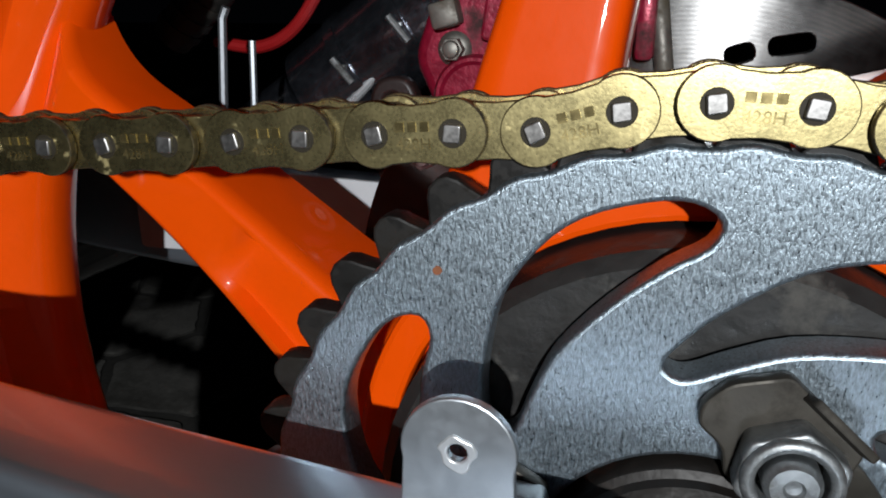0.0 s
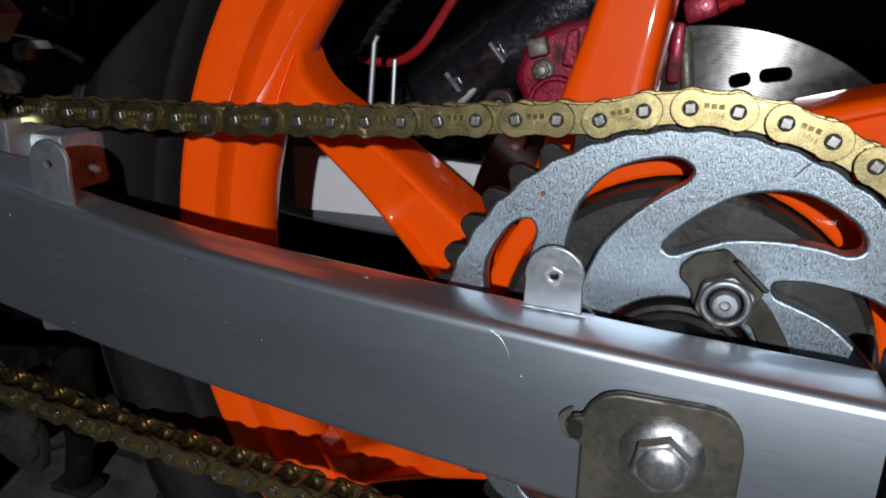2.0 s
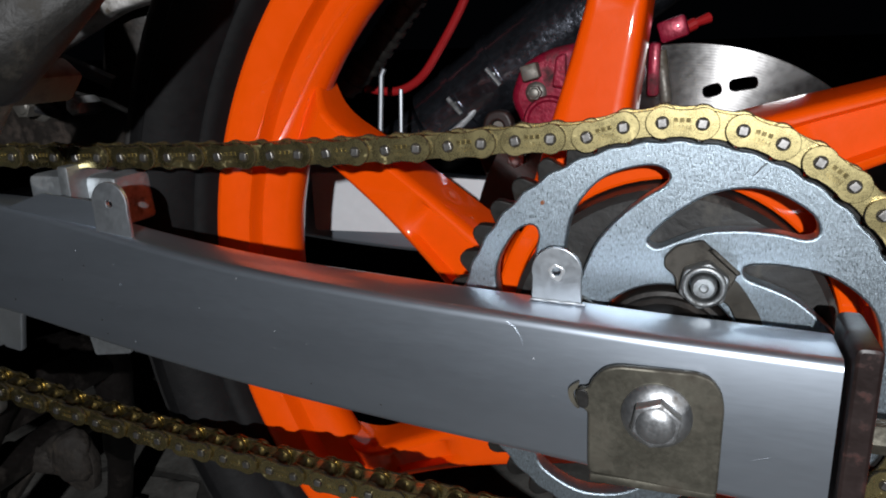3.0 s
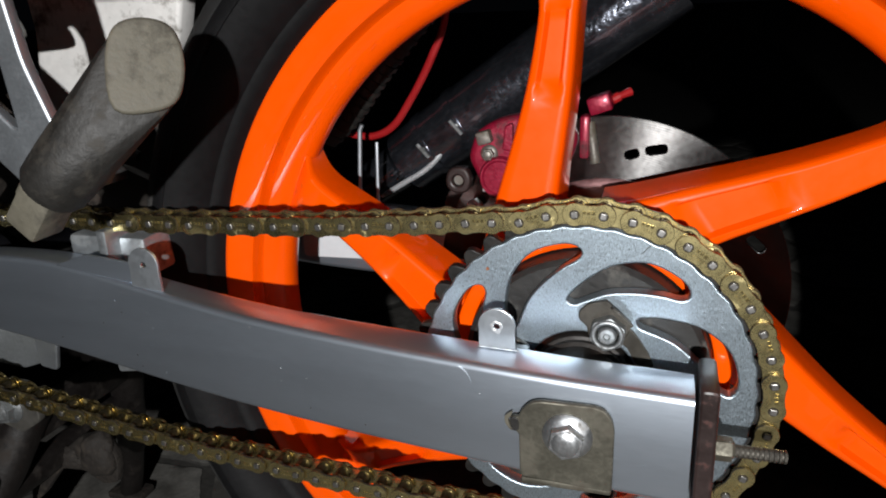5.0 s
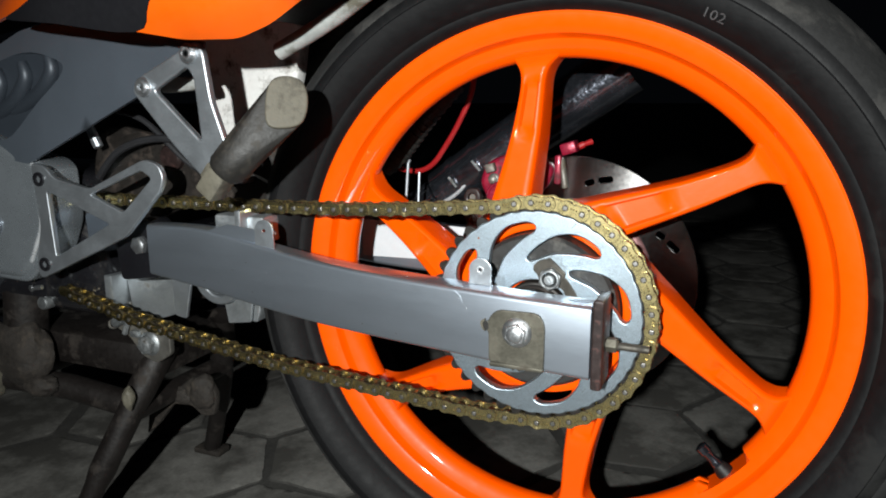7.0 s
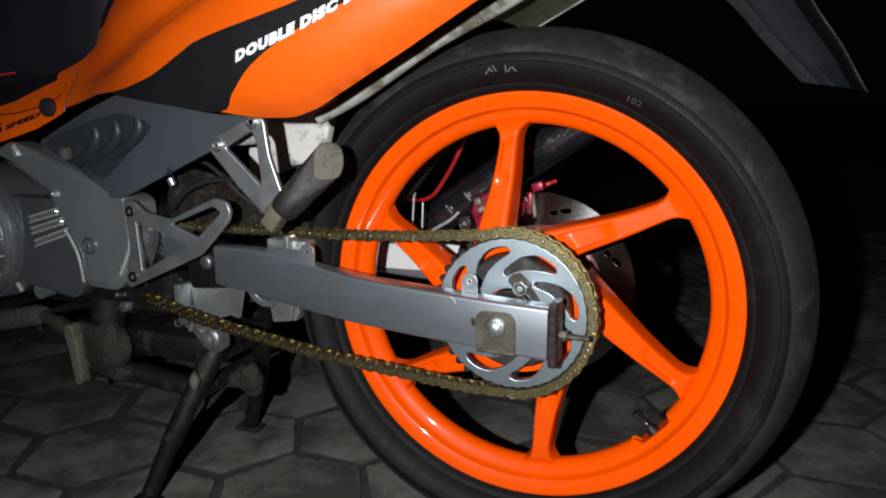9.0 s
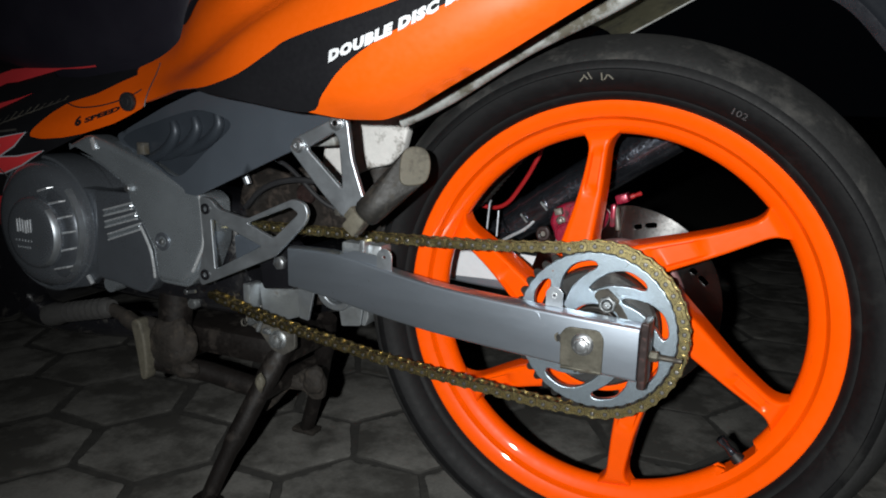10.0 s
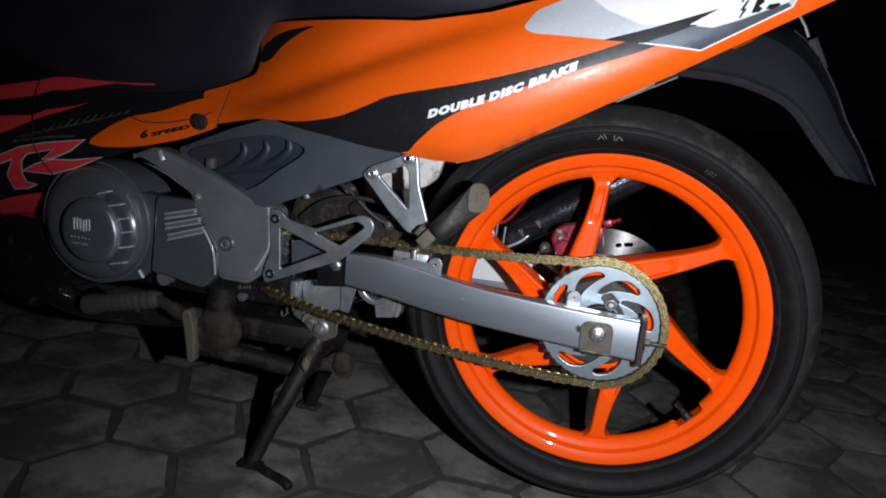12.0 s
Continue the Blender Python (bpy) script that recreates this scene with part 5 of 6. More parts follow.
part("footrest_bar", tube([(-0.600, 0.010, -0.138), (-0.520, 0.030, -0.148), (-0.440, 0.035, -0.158)], 0.014, 14), rust_black, rest)
part("footrest_bar_end", lump(-0.4130, 0.004, -0.1325, 0.0062, 0.0060, 0.0110, 0.2, 4.0, 3), worn_pad, rest, "pale worn bar end")
part("footrest_bar_far", tube([(-0.590, 0.02, -0.140), (-0.590, 0.18, -0.140)], 0.012, 12), rust_black, rest)
part("case_plug", merge(hex_head(-0.5215, -0.0280, -0.004, 0.004, 0.0075, turn=0.2), tube([(-0.514, -0.006, -0.0265), (-0.503, -0.006, -0.0245)], 0.0024, 8)), steel, bike, "bright drain plug")
part("gear_shaft", revolve([(0.0010, 0.0080), (0.0060, 0.0085), (0.0072, 0.0105), (0.0072, 0.020)], 20, -0.5255, -0.0480), nut_steel, bike, "splined gear shaft end")
part("lower_frame", merge(box(-0.60, -0.40, 0.03, 0.16, -0.125, -0.085, 0.012), tube([(-0.56, 0.02, -0.03), (-0.57, 0.02, -0.11)], 0.022, 16)), rust_black, bike)
part("exhaust_header", tube(smooth_path([(-1.02, 0.05, 0.02), (-0.93, 0.03, -0.06), (-0.85, 0.03, -0.108), (-0.74, 0.06, -0.120), (-0.60, 0.12, -0.115), (-0.40, 0.19, -0.06), (-0.235, 0.215, 0.012)], 6), 0.021, 16), black_paint, bike, "black exhaust header pipe")
part("front_case", tube([(-0.905, 0.0, -0.045), (-0.905, 0.16, -0.045)], 0.075, 32), black_paint, bike)

# ---- bodywork ----
BODY_X = np.linspace(-1.15, 0.40, 621)


def eased(xs, ys, soft=0.030):
    """A table through (x, y) knots, rounded over."""
    raw = np.interp(BODY_X, xs, ys)
    k = np.exp(-0.5 * (np.arange(-60, 61) * 0.0025 / soft) ** 2)
    k /= k.sum()
    return np.convolve(np.pad(raw, 60, mode="edge"), k, mode="valid")


CROWN = eased([-1.05, -0.80, -0.60, -0.53, -0.46, -0.36, -0.22, -0.10, 0.0, 0.1, 0.2, 0.3], [-0.035, -0.030, -0.016, -0.018, -0.052, -0.096, -0.1170, -0.111, -0.099, -0.081, -0.059, -0.035])
MIDDLE = eased([-1.05, -0.75, -0.60, -0.50, -0.40, -0.22, 0.0, 0.1, 0.2, 0.3], [0.12, 0.165, 0.195, 0.215, 0.222, 0.252, 0.342, 0.388, 0.430, 0.468])
FOLD = eased([-0.60, -0.46, -0.35, -0.28, -0.21, -0.126, 0.0, 0.2], [0.235, 0.258, 0.298, 0.328, 0.352, 0.380, 0.425, 0.50])
FOLD_DEEP = eased([-0.60, -0.54, -0.47, -0.30, -0.16, -0.05], [0.0, 0.2, 1.0, 1.0, 0.5, 0.0])
LEAN_IN = eased([-0.57, -0.50, -0.30], [0.60, 0.16, 0.04])
LOW_EDGE = eased([-0.23, -0.19, -0.164, -0.072, 0.040, 0.195, 0.27], [0.199, 0.199, 0.208, 0.258, 0.323, 0.415, 0.460], 0.008)
CURL = eased([-0.275, -0.235, 0.10, 0.20], [0.0, 1.0, 1.0, 0.4], 0.01)
BOW_UP = eased([-0.55, -0.45, -0.2], [1.2, 1.2, 2.2])


def body_depth(x, z):
    """Depth of the body's left skin: narrow at the rider's knees, bulging at the tail, tapering to the rear."""
    crown, mid, fold, deep, lean, bow = (float(np.interp(x, BODY_X, tb)) for tb in (CROWN, MIDDLE, FOLD, FOLD_DEEP, LEAN_IN, BOW_UP))
    s = z - mid
    y = crown
    if s > 0:
        y += lean * s * s / (s + 0.012) + bow * s * s
    else:
        y += 6.0 * s * s
    low = float(np.interp(x, BODY_X, LOW_EDGE)) + 0.024 - z
    if low > 0:
        y += 15.0 * float(np.interp(x, BODY_X, CURL)) * low * low
    u = z - fold
    y += deep * (0.015 * math.exp(-(u / 0.015) ** 2) if u < 0 else 0.015 * math.exp(-(u / 0.026) ** 2))
    return y


def decal(outline, lift=0.0009):
    return sheet(outline, lambda x, z: body_depth(x, z) - lift, 0, 0.007)


cowl_out = rounded([(-0.566, 0.207), (-0.535, 0.214), (-0.490, 0.223), (-0.430, 0.226), (-0.340, 0.216), (-0.262, 0.205), (-0.228, 0.199), (-0.190, 0.199), (-0.164, 0.208), (-0.072, 0.258), (0.040, 0.323), (0.195, 0.415), (0.270, 0.460), (0.262, 0.500), (0.10, 0.500),
                    (-0.02, 0.435), (-0.093, 0.400), (-0.171, 0.376), (-0.258, 0.361), (-0.383, 0.357), (-0.524, 0.352), (-0.512, 0.330), (-0.498, 0.300), (-0.502, 0.282), (-0.574, 0.258), (-0.600, 0.250)], 0.008)
cowl = part("tail_cowl", sheet(cowl_out, body_depth, 0.003, 0.009), orange_body, bike, "glossy orange tail cowl with black stripe")
far = sheet([(-0.50, 0.300), (-0.10, 0.330), (0.262, 0.500), (0.10, 0.500), (-0.02, 0.435), (-0.171, 0.376), (-0.383, 0.357), (-0.50, 0.352)], body_depth, 0.003, 0.015)
for v in far.verts:
    v.co.y = 2 * CY - v.co.y
bmesh.ops.reverse_faces(far, faces=far.faces)
part("far_cowl", far, orange_body, cowl)
tray = bmesh.new()
tray_rows = [[tray.verts.new((x, y, z + dz)) for y, dz in ((-0.030, 0.022), (0.0, 0.018), (0.17, 0.018), (0.20, 0.03), (0.17, 0.026), (0.0, 0.026), (-0.028, 0.030))] for x, z in ((-0.235, 0.205), (-0.164, 0.222), (-0.072, 0.272), (0.040, 0.337), (0.195, 0.428))]
for ra, rb in zip(tray_rows, tray_rows[1:]):
    for i in range(7):
        tray.faces.new((ra[i], ra[(i + 1) % 7], rb[(i + 1) % 7], rb[i]))
tray.faces.new(tray_rows[0]), tray.faces.new(tray_rows[-1])
bmesh.ops.recalc_face_normals(tray, faces=tray.faces)
part("undertray", tray, black_plastic, cowl)
stripe = closed_curve([(-0.430, 0.2235), (-0.395, 0.229), (-0.345, 0.240), (-0.300, 0.260), (-0.272, 0.272), (-0.170, 0.297), (-0.067, 0.331), (0.010, 0.364), (0.077, 0.395), (0.022, 0.353), (-0.077, 0.312), (-0.167, 0.273), (-0.212, 0.246), (-0.238, 0.222), (-0.262, 0.2045), (-0.340, 0.2135)], 4)
part("stripe", decal(stripe), black_body, cowl, "black swoosh stripe")
silver_patch = rounded([(-0.130, 0.360), (-0.118, 0.380), (-0.081, 0.398), (-0.02, 0.432), (0.10, 0.470), (0.168, 0.440), (0.150, 0.403), (0.107, 0.377), (0.064, 0.351), (0.004, 0.353), (-0.038, 0.353), (-0.090, 0.354), (-0.118, 0.354)], 0.006)
part("silver_patch", decal(silver_patch, 0.0005), silver_sticker, cowl, "silver and grey sticker")
part("white_field", decal(rounded([(-0.070, 0.405), (-0.040, 0.385), (0.000, 0.372), (0.056, 0.3765), (0.073, 0.3765), (0.098, 0.386), (0.147, 0.408), (0.160, 0.440), (0.10, 0.466), (-0.02, 0.428)], 0.004), 0.0010), white_sticker, cowl, "white field of the sticker")
part("patch_band", decal(rounded([(0.004, 0.3535), (0.064, 0.3515), (0.107, 0.3775), (0.150, 0.4035), (0.147, 0.4075), (0.099, 0.3845), (0.073, 0.3745), (0.052, 0.3750), (0.030, 0.3640)], 0.002), 0.0014), dark_grey, cowl, "grey band with a pale edge")
part("patch_edge", decal([(-0.002, 0.3520), (0.0645, 0.3496), (0.108, 0.3762), (0.152, 0.4030), (0.158, 0.4200), (0.1565, 0.4200), (0.1505, 0.4042), (0.107, 0.3775), (0.064, 0.3512), (-0.002, 0.3535)], 0.0018), white_sticker, cowl)
part("patch_stripe", decal(rounded([(-0.040, 0.3520), (0.010, 0.3690), (0.077, 0.3950), (0.040, 0.3700), (0.004, 0.3525)], 0.001), 0.0022), black_body, cowl)
for shape in ([(0.098, 0.3870), (0.101, 0.3950), (0.098, 0.3945), (0.104, 0.4060), (0.106, 0.4060), (0.102, 0.3970), (0.105, 0.3975), (0.0995, 0.3870)], [(0.110, 0.3930), (0.114, 0.4080), (0.120, 0.4100), (0.122, 0.4060), (0.117, 0.4010), (0.121, 0.3990), (0.118, 0.3950)], [(0.124, 0.3985), (0.127, 0.4035), (0.137, 0.4060), (0.139, 0.4045), (0.131, 0.3990)]):
    part("patch_script", decal(shape, 0.0020), black_body, cowl)
    part("patch_script", decal([(x + 0.0, z + 0.016) for x, z in shape], 0.0020), black_body, cowl)
notch = closed_curve([(-0.500, 0.318), (-0.488, 0.327), (-0.470, 0.337), (-0.440, 0.3445), (-0.408, 0.3485), (-0.425, 0.341), (-0.445, 0.330), (-0.462, 0.317), (-0.476, 0.303), (-0.496, 0.298)], 3)
part("notch_stripe", decal(notch), black_body, cowl)

# slogan on the stripe, laid on the skin letter by letter
let = lettering("DOUBLE DISC BRAKE", 0.0185, bold=0.085, space=1.16)
xs = [v.co.x for v in let.verts]
width = max(xs) - min(xs)
p0, p1 = Vector((-0.2265, 0.2500)), Vector((-0.064, 0.3190))
run = (p1 - p0)
bmesh.ops.subdivide_edges(let, edges=[e for e in let.edges if e.calc_length() > 0.006], cuts=1)
for v in let.verts:
    u, w = (v.co.x - min(xs)) / width, v.co.y
    q = p0 + run * u + Vector((-0.20, 0.93)) * w * (0.0092 / 0.0129) + Vector((0.0014, 0)) * (w / 0.0129) * 2
    q.y -= 0.0040 * math.sin(math.pi * u)
    v.co = Vector((q.x, body_depth(q.x, q.y) - 0.0022, q.y))
part("slogan", let, white_sticker, cowl, "white slanted slogan lettering", smooth=False)

shield_out = rounded([(-1.060, -0.060), (-0.980, -0.010), (-0.915, 0.029), (-0.837, 0.076), (-0.748, 0.136), (-0.690, 0.158), (-0.640, 0.176), (-0.570, 0.204), (-0.603, 0.250), (-0.700, 0.238), (-0.760, 0.238), (-0.850, 0.290), (-1.060, 0.360)], 0.006)
shield = part("leg_shield", sheet(shield_out, lambda x, z: body_depth(x, z) + 0.0025, 0.003, 0.010), black_body, bike, "black leg shield with red and orange graphics")
def grow(pts, d):
    """The polygon with every edge moved out by d."""
    area = sum(xa * zb - xb * za for (xa, za), (xb, zb) in zip(pts, pts[1:] + pts[:1]))
    d = d if area > 0 else -d
    out, k = [], len(pts)
    for i in range(k):
        a, b, c = (Vector(pts[(i + j) % k]) for j in (-1, 0, 1))
        u, v = (b - a).normalized(), (c - b).normalized()
        n = Vector((u.y + v.y, -u.x - v.x))
        n = n / max(n.length, 1e-6)
        m = d / max(0.42, n.dot(Vector((u.y, -u.x))))
        out.append((b.x + n.x * m, b.y + n.y * m))
    return out


def skin_line(pts, r, lift=0.0006, n=5):
    return tube([(x, body_depth(x, z) - lift, z) for x, z in smooth_path(pts, n)], r, 6)


flash = [(-0.758, 0.1595), (-0.757, 0.165), (-0.750, 0.172), (-0.728, 0.190), (-0.702, 0.2045), (-0.654, 0.217), (-0.614, 0.234), (-0.552, 0.255), (-0.557, 0.203), (-0.584, 0.192), (-0.613, 0.181), (-0.669, 0.166), (-0.703, 0.160), (-0.740, 0.157)]
part("orange_flash", decal(rounded(flash, 0.006)), orange_body, shield, "orange flash")
part("panel_gap", skin_line([(-0.704, 0.2045), (-0.677, 0.1995), (-0.637, 0.2025), (-0.594, 0.2130), (-0.570, 0.2235)], 0.0010), black_plastic, shield)
let = lettering("6 SPEED", 0.0165, bold=0.055)
xs = [v.co.x for v in let.verts]
width = max(xs) - min(xs)
for v in let.verts:
    u = (v.co.x - min(xs)) / width
    big = 1.15 if u < 0.14 else 0.62
    x, z = -0.676 + 0.077 * u + v.co.y * 0.12, 0.1755 + 0.0225 * u + v.co.y * 0.80 * big
    v.co = Vector((x, body_depth(x, z) - 0.0030, z))
part("speed_mark", let, black_body, shield, "dark slanted lettering", smooth=False)
part("shield_screw", merge(plate(ring(0.0115, 24, -0.5815, 0.2085), -0.0255, -0.0190, bevel=0.0015), cap_screw(-0.5815, 0.2085, -0.0275, -0.0250, 0.0065)), black_plastic, shield, "black trim screw")
part("seam", skin_line([(-0.557, 0.203), (-0.5545, 0.225), (-0.552, 0.256)], 0.0007), black_plastic, shield)
part("seam", skin_line([(-0.896, 0.246), (-0.887, 0.218), (-0.872, 0.191), (-0.861, 0.171), (-0.854, 0.156), (-0.831, 0.105), (-0.822, 0.090)], 0.0009, 0.0022), black_plastic, shield)
letter_a = [(-0.960, 0.105), (-0.910, 0.127), (-0.876, 0.142), (-0.836, 0.152), (-0.767, 0.164), (-0.791, 0.146), (-0.824, 0.131), (-0.840, 0.128), (-0.816, 0.146), (-0.865, 0.134), (-0.877, 0.123), (-0.885, 0.100), (-0.885, 0.086), (-0.871, 0.084), (-0.889, 0.076), (-0.914, 0.072), (-0.911, 0.095), (-0.896, 0.115),
            (-0.893, 0.123), (-0.910, 0.116), (-0.960, 0.096)]
letter_b = [(-0.881, 0.105), (-0.855, 0.118), (-0.824, 0.1285), (-0.790, 0.131), (-0.742, 0.141), (-0.790, 0.120), (-0.833, 0.106)]
for shape in (letter_a, letter_b):
    part("emblem_edge", decal(grow(shape, 0.0017)), silver_sticker, shield, "thin silver outline")
    part("red_emblem", decal(shape, 0.0014), red_sticker, shield, "red angular emblem")
part("emblem_edge", decal([(-0.891, 0.1510), (-0.821, 0.1650), (-0.786, 0.1690), (-0.783, 0.1665), (-0.818, 0.1625), (-0.887, 0.1490)]), dull_steel, shield)
part("red_flame", decal([(-0.98, 0.225), (-0.907, 0.239), (-0.870, 0.249), (-0.835, 0.251), (-0.803, 0.259), (-0.773, 0.266), (-0.741, 0.263), (-0.707, 0.263), (-0.683, 0.252), (-0.710, 0.250), (-0.754, 0.249), (-0.789, 0.241), (-0.835, 0.231), (-0.860, 0.229), (-0.889, 0.218), (-0.98, 0.200)]), red_sticker, shield, "red flame graphic")
part("red_flame", decal([(-0.98, 0.178), (-0.908, 0.186), (-0.873, 0.190), (-0.853, 0.200), (-0.810, 0.209), (-0.784, 0.217), (-0.814, 0.204), (-0.850, 0.191), (-0.870, 0.182), (-0.887, 0.173), (-0.909, 0.162), (-0.98, 0.135)]), red_sticker, shield, "red flame graphic")
part("red_flame", decal(closed_curve([(-0.99, 0.030), (-0.914, 0.060), (-0.839, 0.073), (-0.875, 0.054), (-0.915, 0.028), (-0.99, -0.010)], 3)), red_sticker, shield, "red flame graphic")
rnd = random.Random(5)
for i in range(13):
    u = i / 12
    x, z = -0.876 + 0.160 * u, 0.155 + 0.052 * u
    h = 0.007 + 0.008 * math.sin(math.pi * min(1, u * 1.15)) * rnd.uniform(0.6, 1.0)
    part("script_mark", decal([(x, z), (x + 0.0022, z), (x + 0.0075 + h * 0.3, z + h), (x + 0.0050 + h * 0.3, z + h)]), dull_steel, shield)
part("script_mark", decal([(-0.885, 0.1560), (-0.800, 0.1800), (-0.708, 0.2090), (-0.708, 0.2100), (-0.800, 0.1825), (-0.885, 0.1570)]), dull_steel, shield)

# saddle
saddle = bmesh.new()
prof = [(-1.05, 0.30, 0.44), (-0.93, 0.262, 0.44), (-0.80, 0.232, 0.445), (-0.70, 0.226, 0.45), (-0.60, 0.240, 0.455), (-0.53, 0.262, 0.46), (-0.49, 0.330, 0.47), (-0.40, 0.350, 0.49), (-0.20, 0.358, 0.52), (0.0, 0.400, 0.56), (0.15, 0.470, 0.58)]
rows = []
for x, zb, zt in smooth_path(prof, 4):
    w = float(np.interp(x, [-1.05, -0.7, -0.54, -0.47, -0.3, 0.0, 0.15], [0.055, 0.060, 0.062, 0.062, 0.115, 0.120, 0.09]))
    r = []
    for a in range(20):
        t = 2 * math.pi * a / 20
        cy, cz = math.copysign(abs(math.cos(t)) ** 0.6, math.cos(t)), math.copysign(abs(math.sin(t)) ** 0.6, math.sin(t))
        r.append(saddle.verts.new((x, CY + w * cy, (zb + zt) / 2 + (zt - zb) / 2 * cz)))
    rows.append(r)
for a, b in zip(rows, rows[1:]):
    for i in range(20):
        saddle.faces.new((a[i], a[(i + 1) % 20], b[(i + 1) % 20], b[i]))
saddle.faces.new(rows[0]), saddle.faces.new(rows[-1])
bmesh.ops.recalc_face_normals(saddle, faces=saddle.faces)
part("saddle", saddle, seat_vinyl, bike, "black vinyl saddle", angle=60)

# rear mudguard: a channel from under the tail down behind the wheel
fender = bmesh.new()
rows = []
line = smooth_path([(-0.02, 0.345, 0.05), (0.043, 0.328, 0.068), (0.110, 0.323, 0.088), (0.158, 0.310, 0.080), (0.186, 0.294, 0.061), (0.215, 0.262, 0.049), (0.243, 0.232, 0.042), (0.262, 0.212, 0.032)], 5)
for i, (x, z, h) in enumerate(line):
    a, b = line[max(i - 1, 0)], line[min(i + 1, len(line) - 1)]
    d = Vector((b[0] - a[0], b[1] - a[1])).normalized()
    n = Vector((-d.y, d.x))
    level = 0.042 * max(0.0, (i - len(line) + 12) / 11) ** 2
    rows.append([fender.verts.new((x + n.x * q + d.x * level * (q / h - 0.5), y, z + n.y * q + d.y * level * (q / h - 0.5))) for y, q in ((0.006, 0.0), (-0.003, 0.008), (-0.005, 0.015), (0.000, h * 0.7), (0.030, h), (0.085, h + 0.010), (0.140, h), (0.166, h * 0.86), (0.170, h * 0.80), (0.166, h * 0.76), (0.162, h * 0.78), (0.158, h * 0.82), (0.134, h - 0.006), (0.085, h + 0.002), (0.036, h - 0.006), (0.006, h * 0.66), (0.010, 0.006))])
for a, b in zip(rows, rows[1:]):
    for i in range(len(a)):
        j = (i + 1) % len(a)
        fc = fender.faces.new((a[i], a[j], b[j], b[i]))
        fc.material_index = 1 if i in (0, 16) else 0
fender.faces.new(rows[0]), fender.faces.new(rows[-1])
bmesh.ops.recalc_face_normals(fender, faces=fender.faces)
bead_rows = [[v.co.copy() for v in r] for r in rows[14:]]
mudguard = part("rear_mudguard", fender, [fender_grey, fender_edge], bike, "dark grey plastic rear mudguard")
part("mudguard_bead", tube([tuple((r[4] + Vector((0, -0.002, 0)))) for r in bead_rows], 0.0010, 8), fender_edge, mudguard, "glossy outer bead")
inner = bmesh.new()
grid = [[inner.verts.new((x, y, 0.3030 + 0.53 * x + dz + 0.003 * math.sin(y * 21))) for y, dz in ((0.004, 0.0), (0.050, 0.001), (0.100, 0.001), (0.146, -0.002), (0.146, 0.003), (0.100, 0.006), (0.050, 0.006), (0.004, 0.005))] for x in (-0.027, 0.005, 0.032, 0.060)]
for ra, rb in zip(grid, grid[1:]):
    for i in range(8):
        inner.faces.new((ra[i], ra[(i + 1) % 8], rb[(i + 1) % 8], rb[i]))
inner.faces.new(grid[0]), inner.faces.new(grid[-1])
bmesh.ops.recalc_face_normals(inner, faces=inner.faces)
part("mudguard_liner", inner, olive_dust, mudguard, "dusty olive inner liner")
part("liner_edge", tube([(-0.022, 0.147, 0.2895), (0.060, 0.147, 0.3330)], 0.0016, 8), rail_pale, mudguard, "pale far edge of the liner")
part("plate_stay", tube([(0.176, 0.02, 0.410), (0.186, 0.02, 0.396), (0.192, 0.02, 0.384)], 0.0018, 8), alu, mudguard, "thin pale stay")
part("plate_holder", moved(box(-0.010, 0.010, 0.045, 0.055, -0.020, 0.020, 0.002), Matrix.Translation((0.208, 0, 0.366)) @ Matrix.Rotation(radians(-28), 4, "Y")), black_plastic, mudguard)
part("undertail_rail", tube(smooth_path([(-0.215, 0.004, 0.1960), (-0.160, 0.002, 0.2215), (-0.0825, 0.000, 0.2670), (-0.0102, 0.000, 0.3010), (0.022, 0.004, 0.3190)], 4), 0.0070, 12), rail_pale, bike, "stained pale under-tail rail")

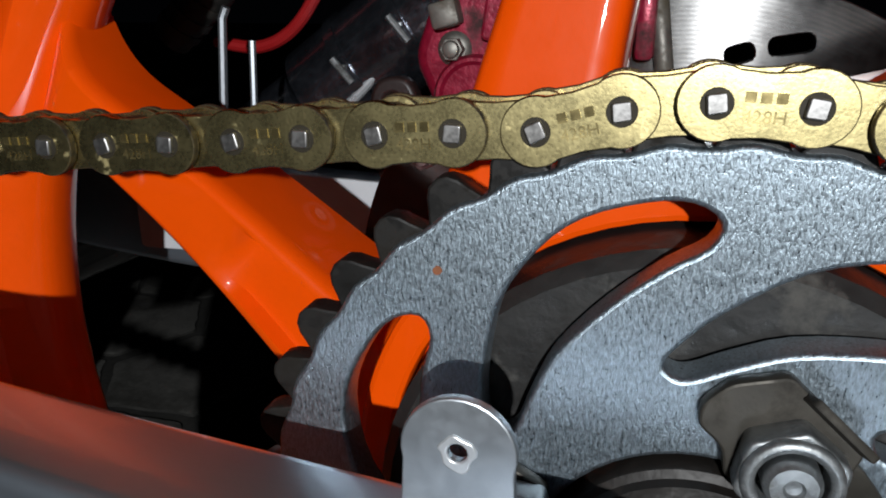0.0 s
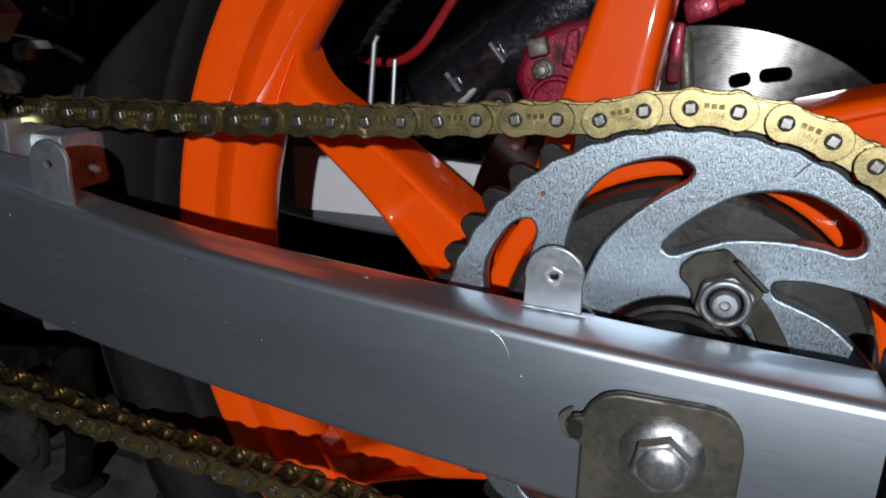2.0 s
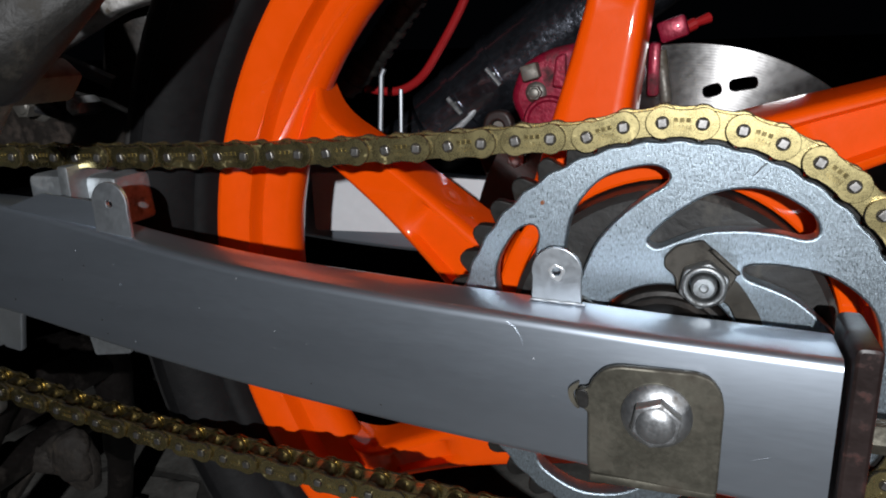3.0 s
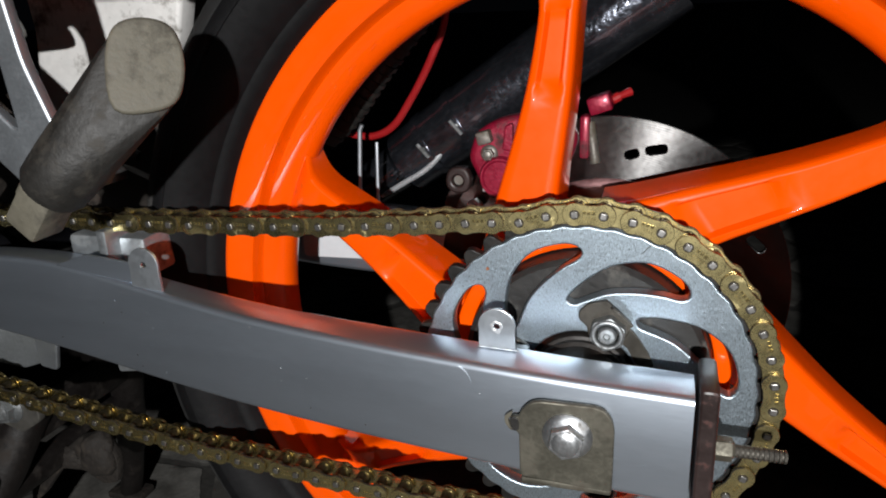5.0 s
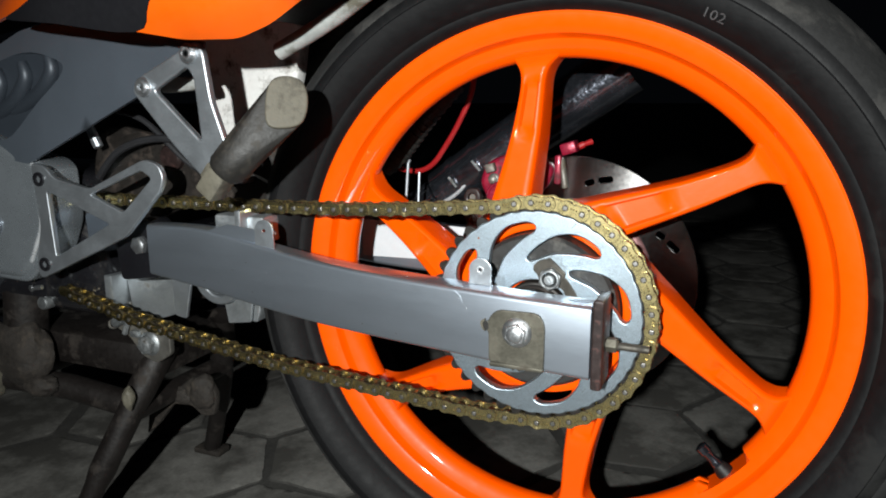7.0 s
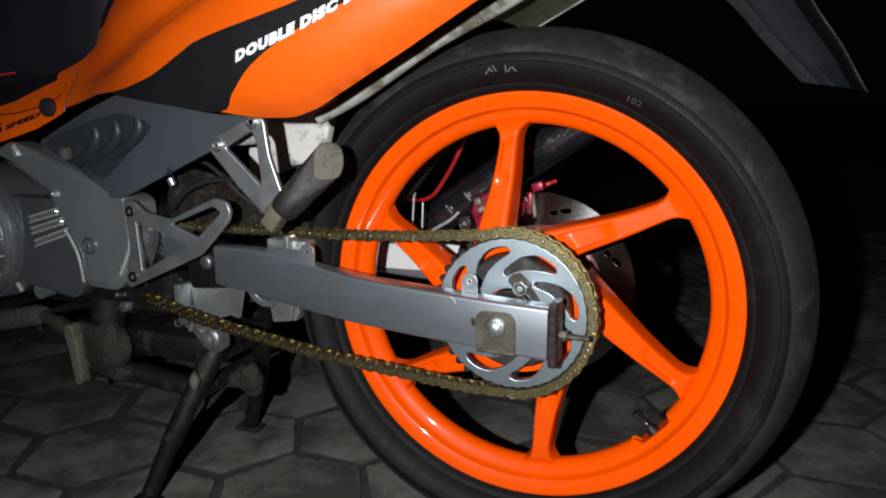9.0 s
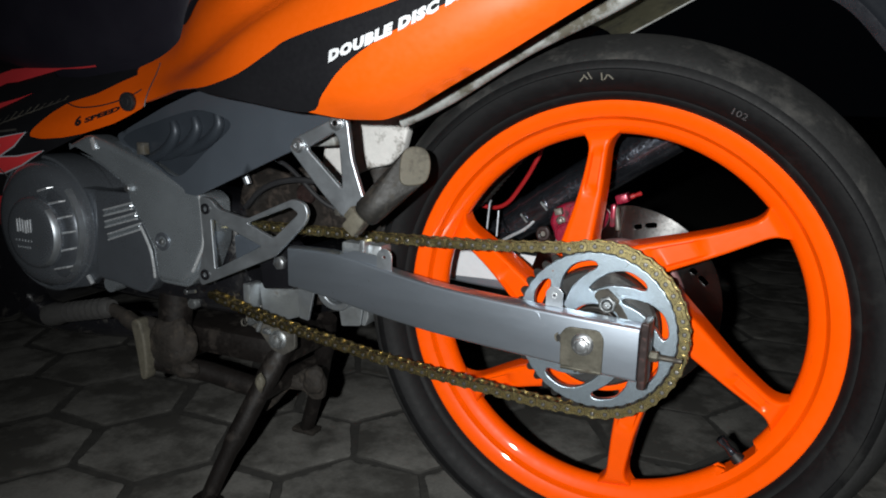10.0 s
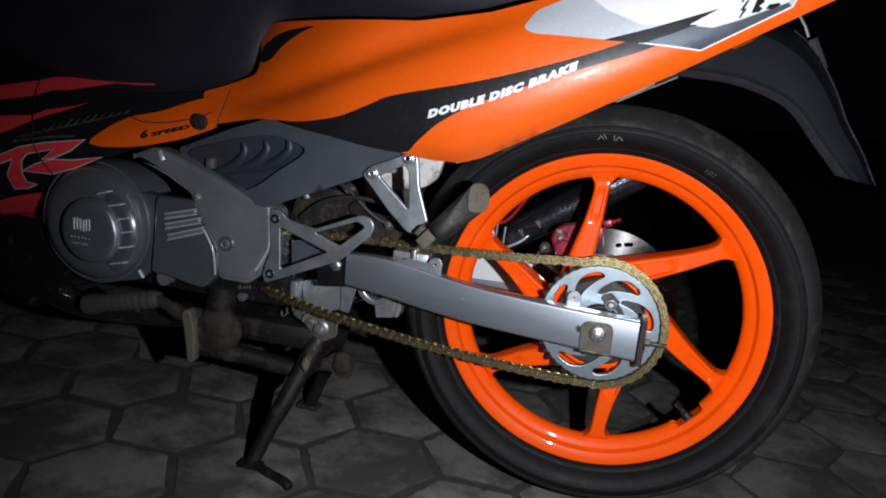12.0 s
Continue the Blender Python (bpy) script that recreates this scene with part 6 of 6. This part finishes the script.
# ---- hexagonal pavers ----
EDGE = 0.115
paver_meshes = []
rnd = random.Random(11)
for v in range(10):
    bm = bmesh.new()
    out = []
    for i in range(6):
        a = i * math.pi / 3
        r = EDGE - 0.0034 + rnd.uniform(-0.006, 0.003)
        out.append((r * math.cos(a + rnd.uniform(-0.03, 0.03)), r * math.sin(a)))
    ragged = []
    for (ax, ay), (bx, by) in zip(out, out[1:] + out[:1]):
        ragged.append((ax, ay))
        for f in (0.2, 0.36, 0.52, 0.68, 0.84):
            f, k = f + rnd.uniform(-0.05, 0.05), 1 - abs(rnd.gauss(0, 0.016))
            ragged.append(((ax + (bx - ax) * f) * k, (ay + (by - ay) * f) * k))
    out = [(x * (1 + rnd.uniform(-0.008, 0.004)), y * (1 + rnd.uniform(-0.008, 0.004))) for x, y in rounded(ragged, 0.006, 2)]
    lo = [bm.verts.new((x, y, -0.040)) for x, y in out]
    mid = [bm.verts.new((x, y, -0.0024 + rnd.uniform(-0.0006, 0.0006))) for x, y in out]
    top = [bm.verts.new((x * 0.984, y * 0.984, -0.0007 + rnd.uniform(-0.0005, 0.0003))) for x, y in out]
    inner = [bm.verts.new((x * 0.90, y * 0.90, rnd.uniform(-0.0002, 0.0002))) for x, y in out]
    n = len(out)
    for k, (a, b) in enumerate(((lo, mid), (mid, top), (top, inner))):
        for i in range(n):
            bm.faces.new((a[i], a[(i + 1) % n], b[(i + 1) % n], b[i])).material_index = 1 if k < 2 else 0
    bm.faces.new(inner)
    bmesh.ops.recalc_face_normals(bm, faces=bm.faces)
    paver_meshes.append(bm_mesh("paver", bm, [paver_stone, soil], angle=30))
for i in range(-6, 9):
    for j in range(-6, 12):
        x = -0.4935 + 1.5 * EDGE * i
        y = 0.163 + math.sqrt(3) * EDGE * (j + 0.5 * (i % 2))
        ob = new("paver", paver_meshes[(i * 7 + j * 3) % 10])
        ob.parent = ground
        ob.matrix_basis = pose(x + rnd.uniform(-0.004, 0.004), y + rnd.uniform(-0.004, 0.004), -0.001 + rnd.uniform(-0.0008, 0.0004), rnd.uniform(-0.2, 0.2), rnd.uniform(-0.2, 0.2), 60 * rnd.randrange(6) + rnd.uniform(-2, 2))
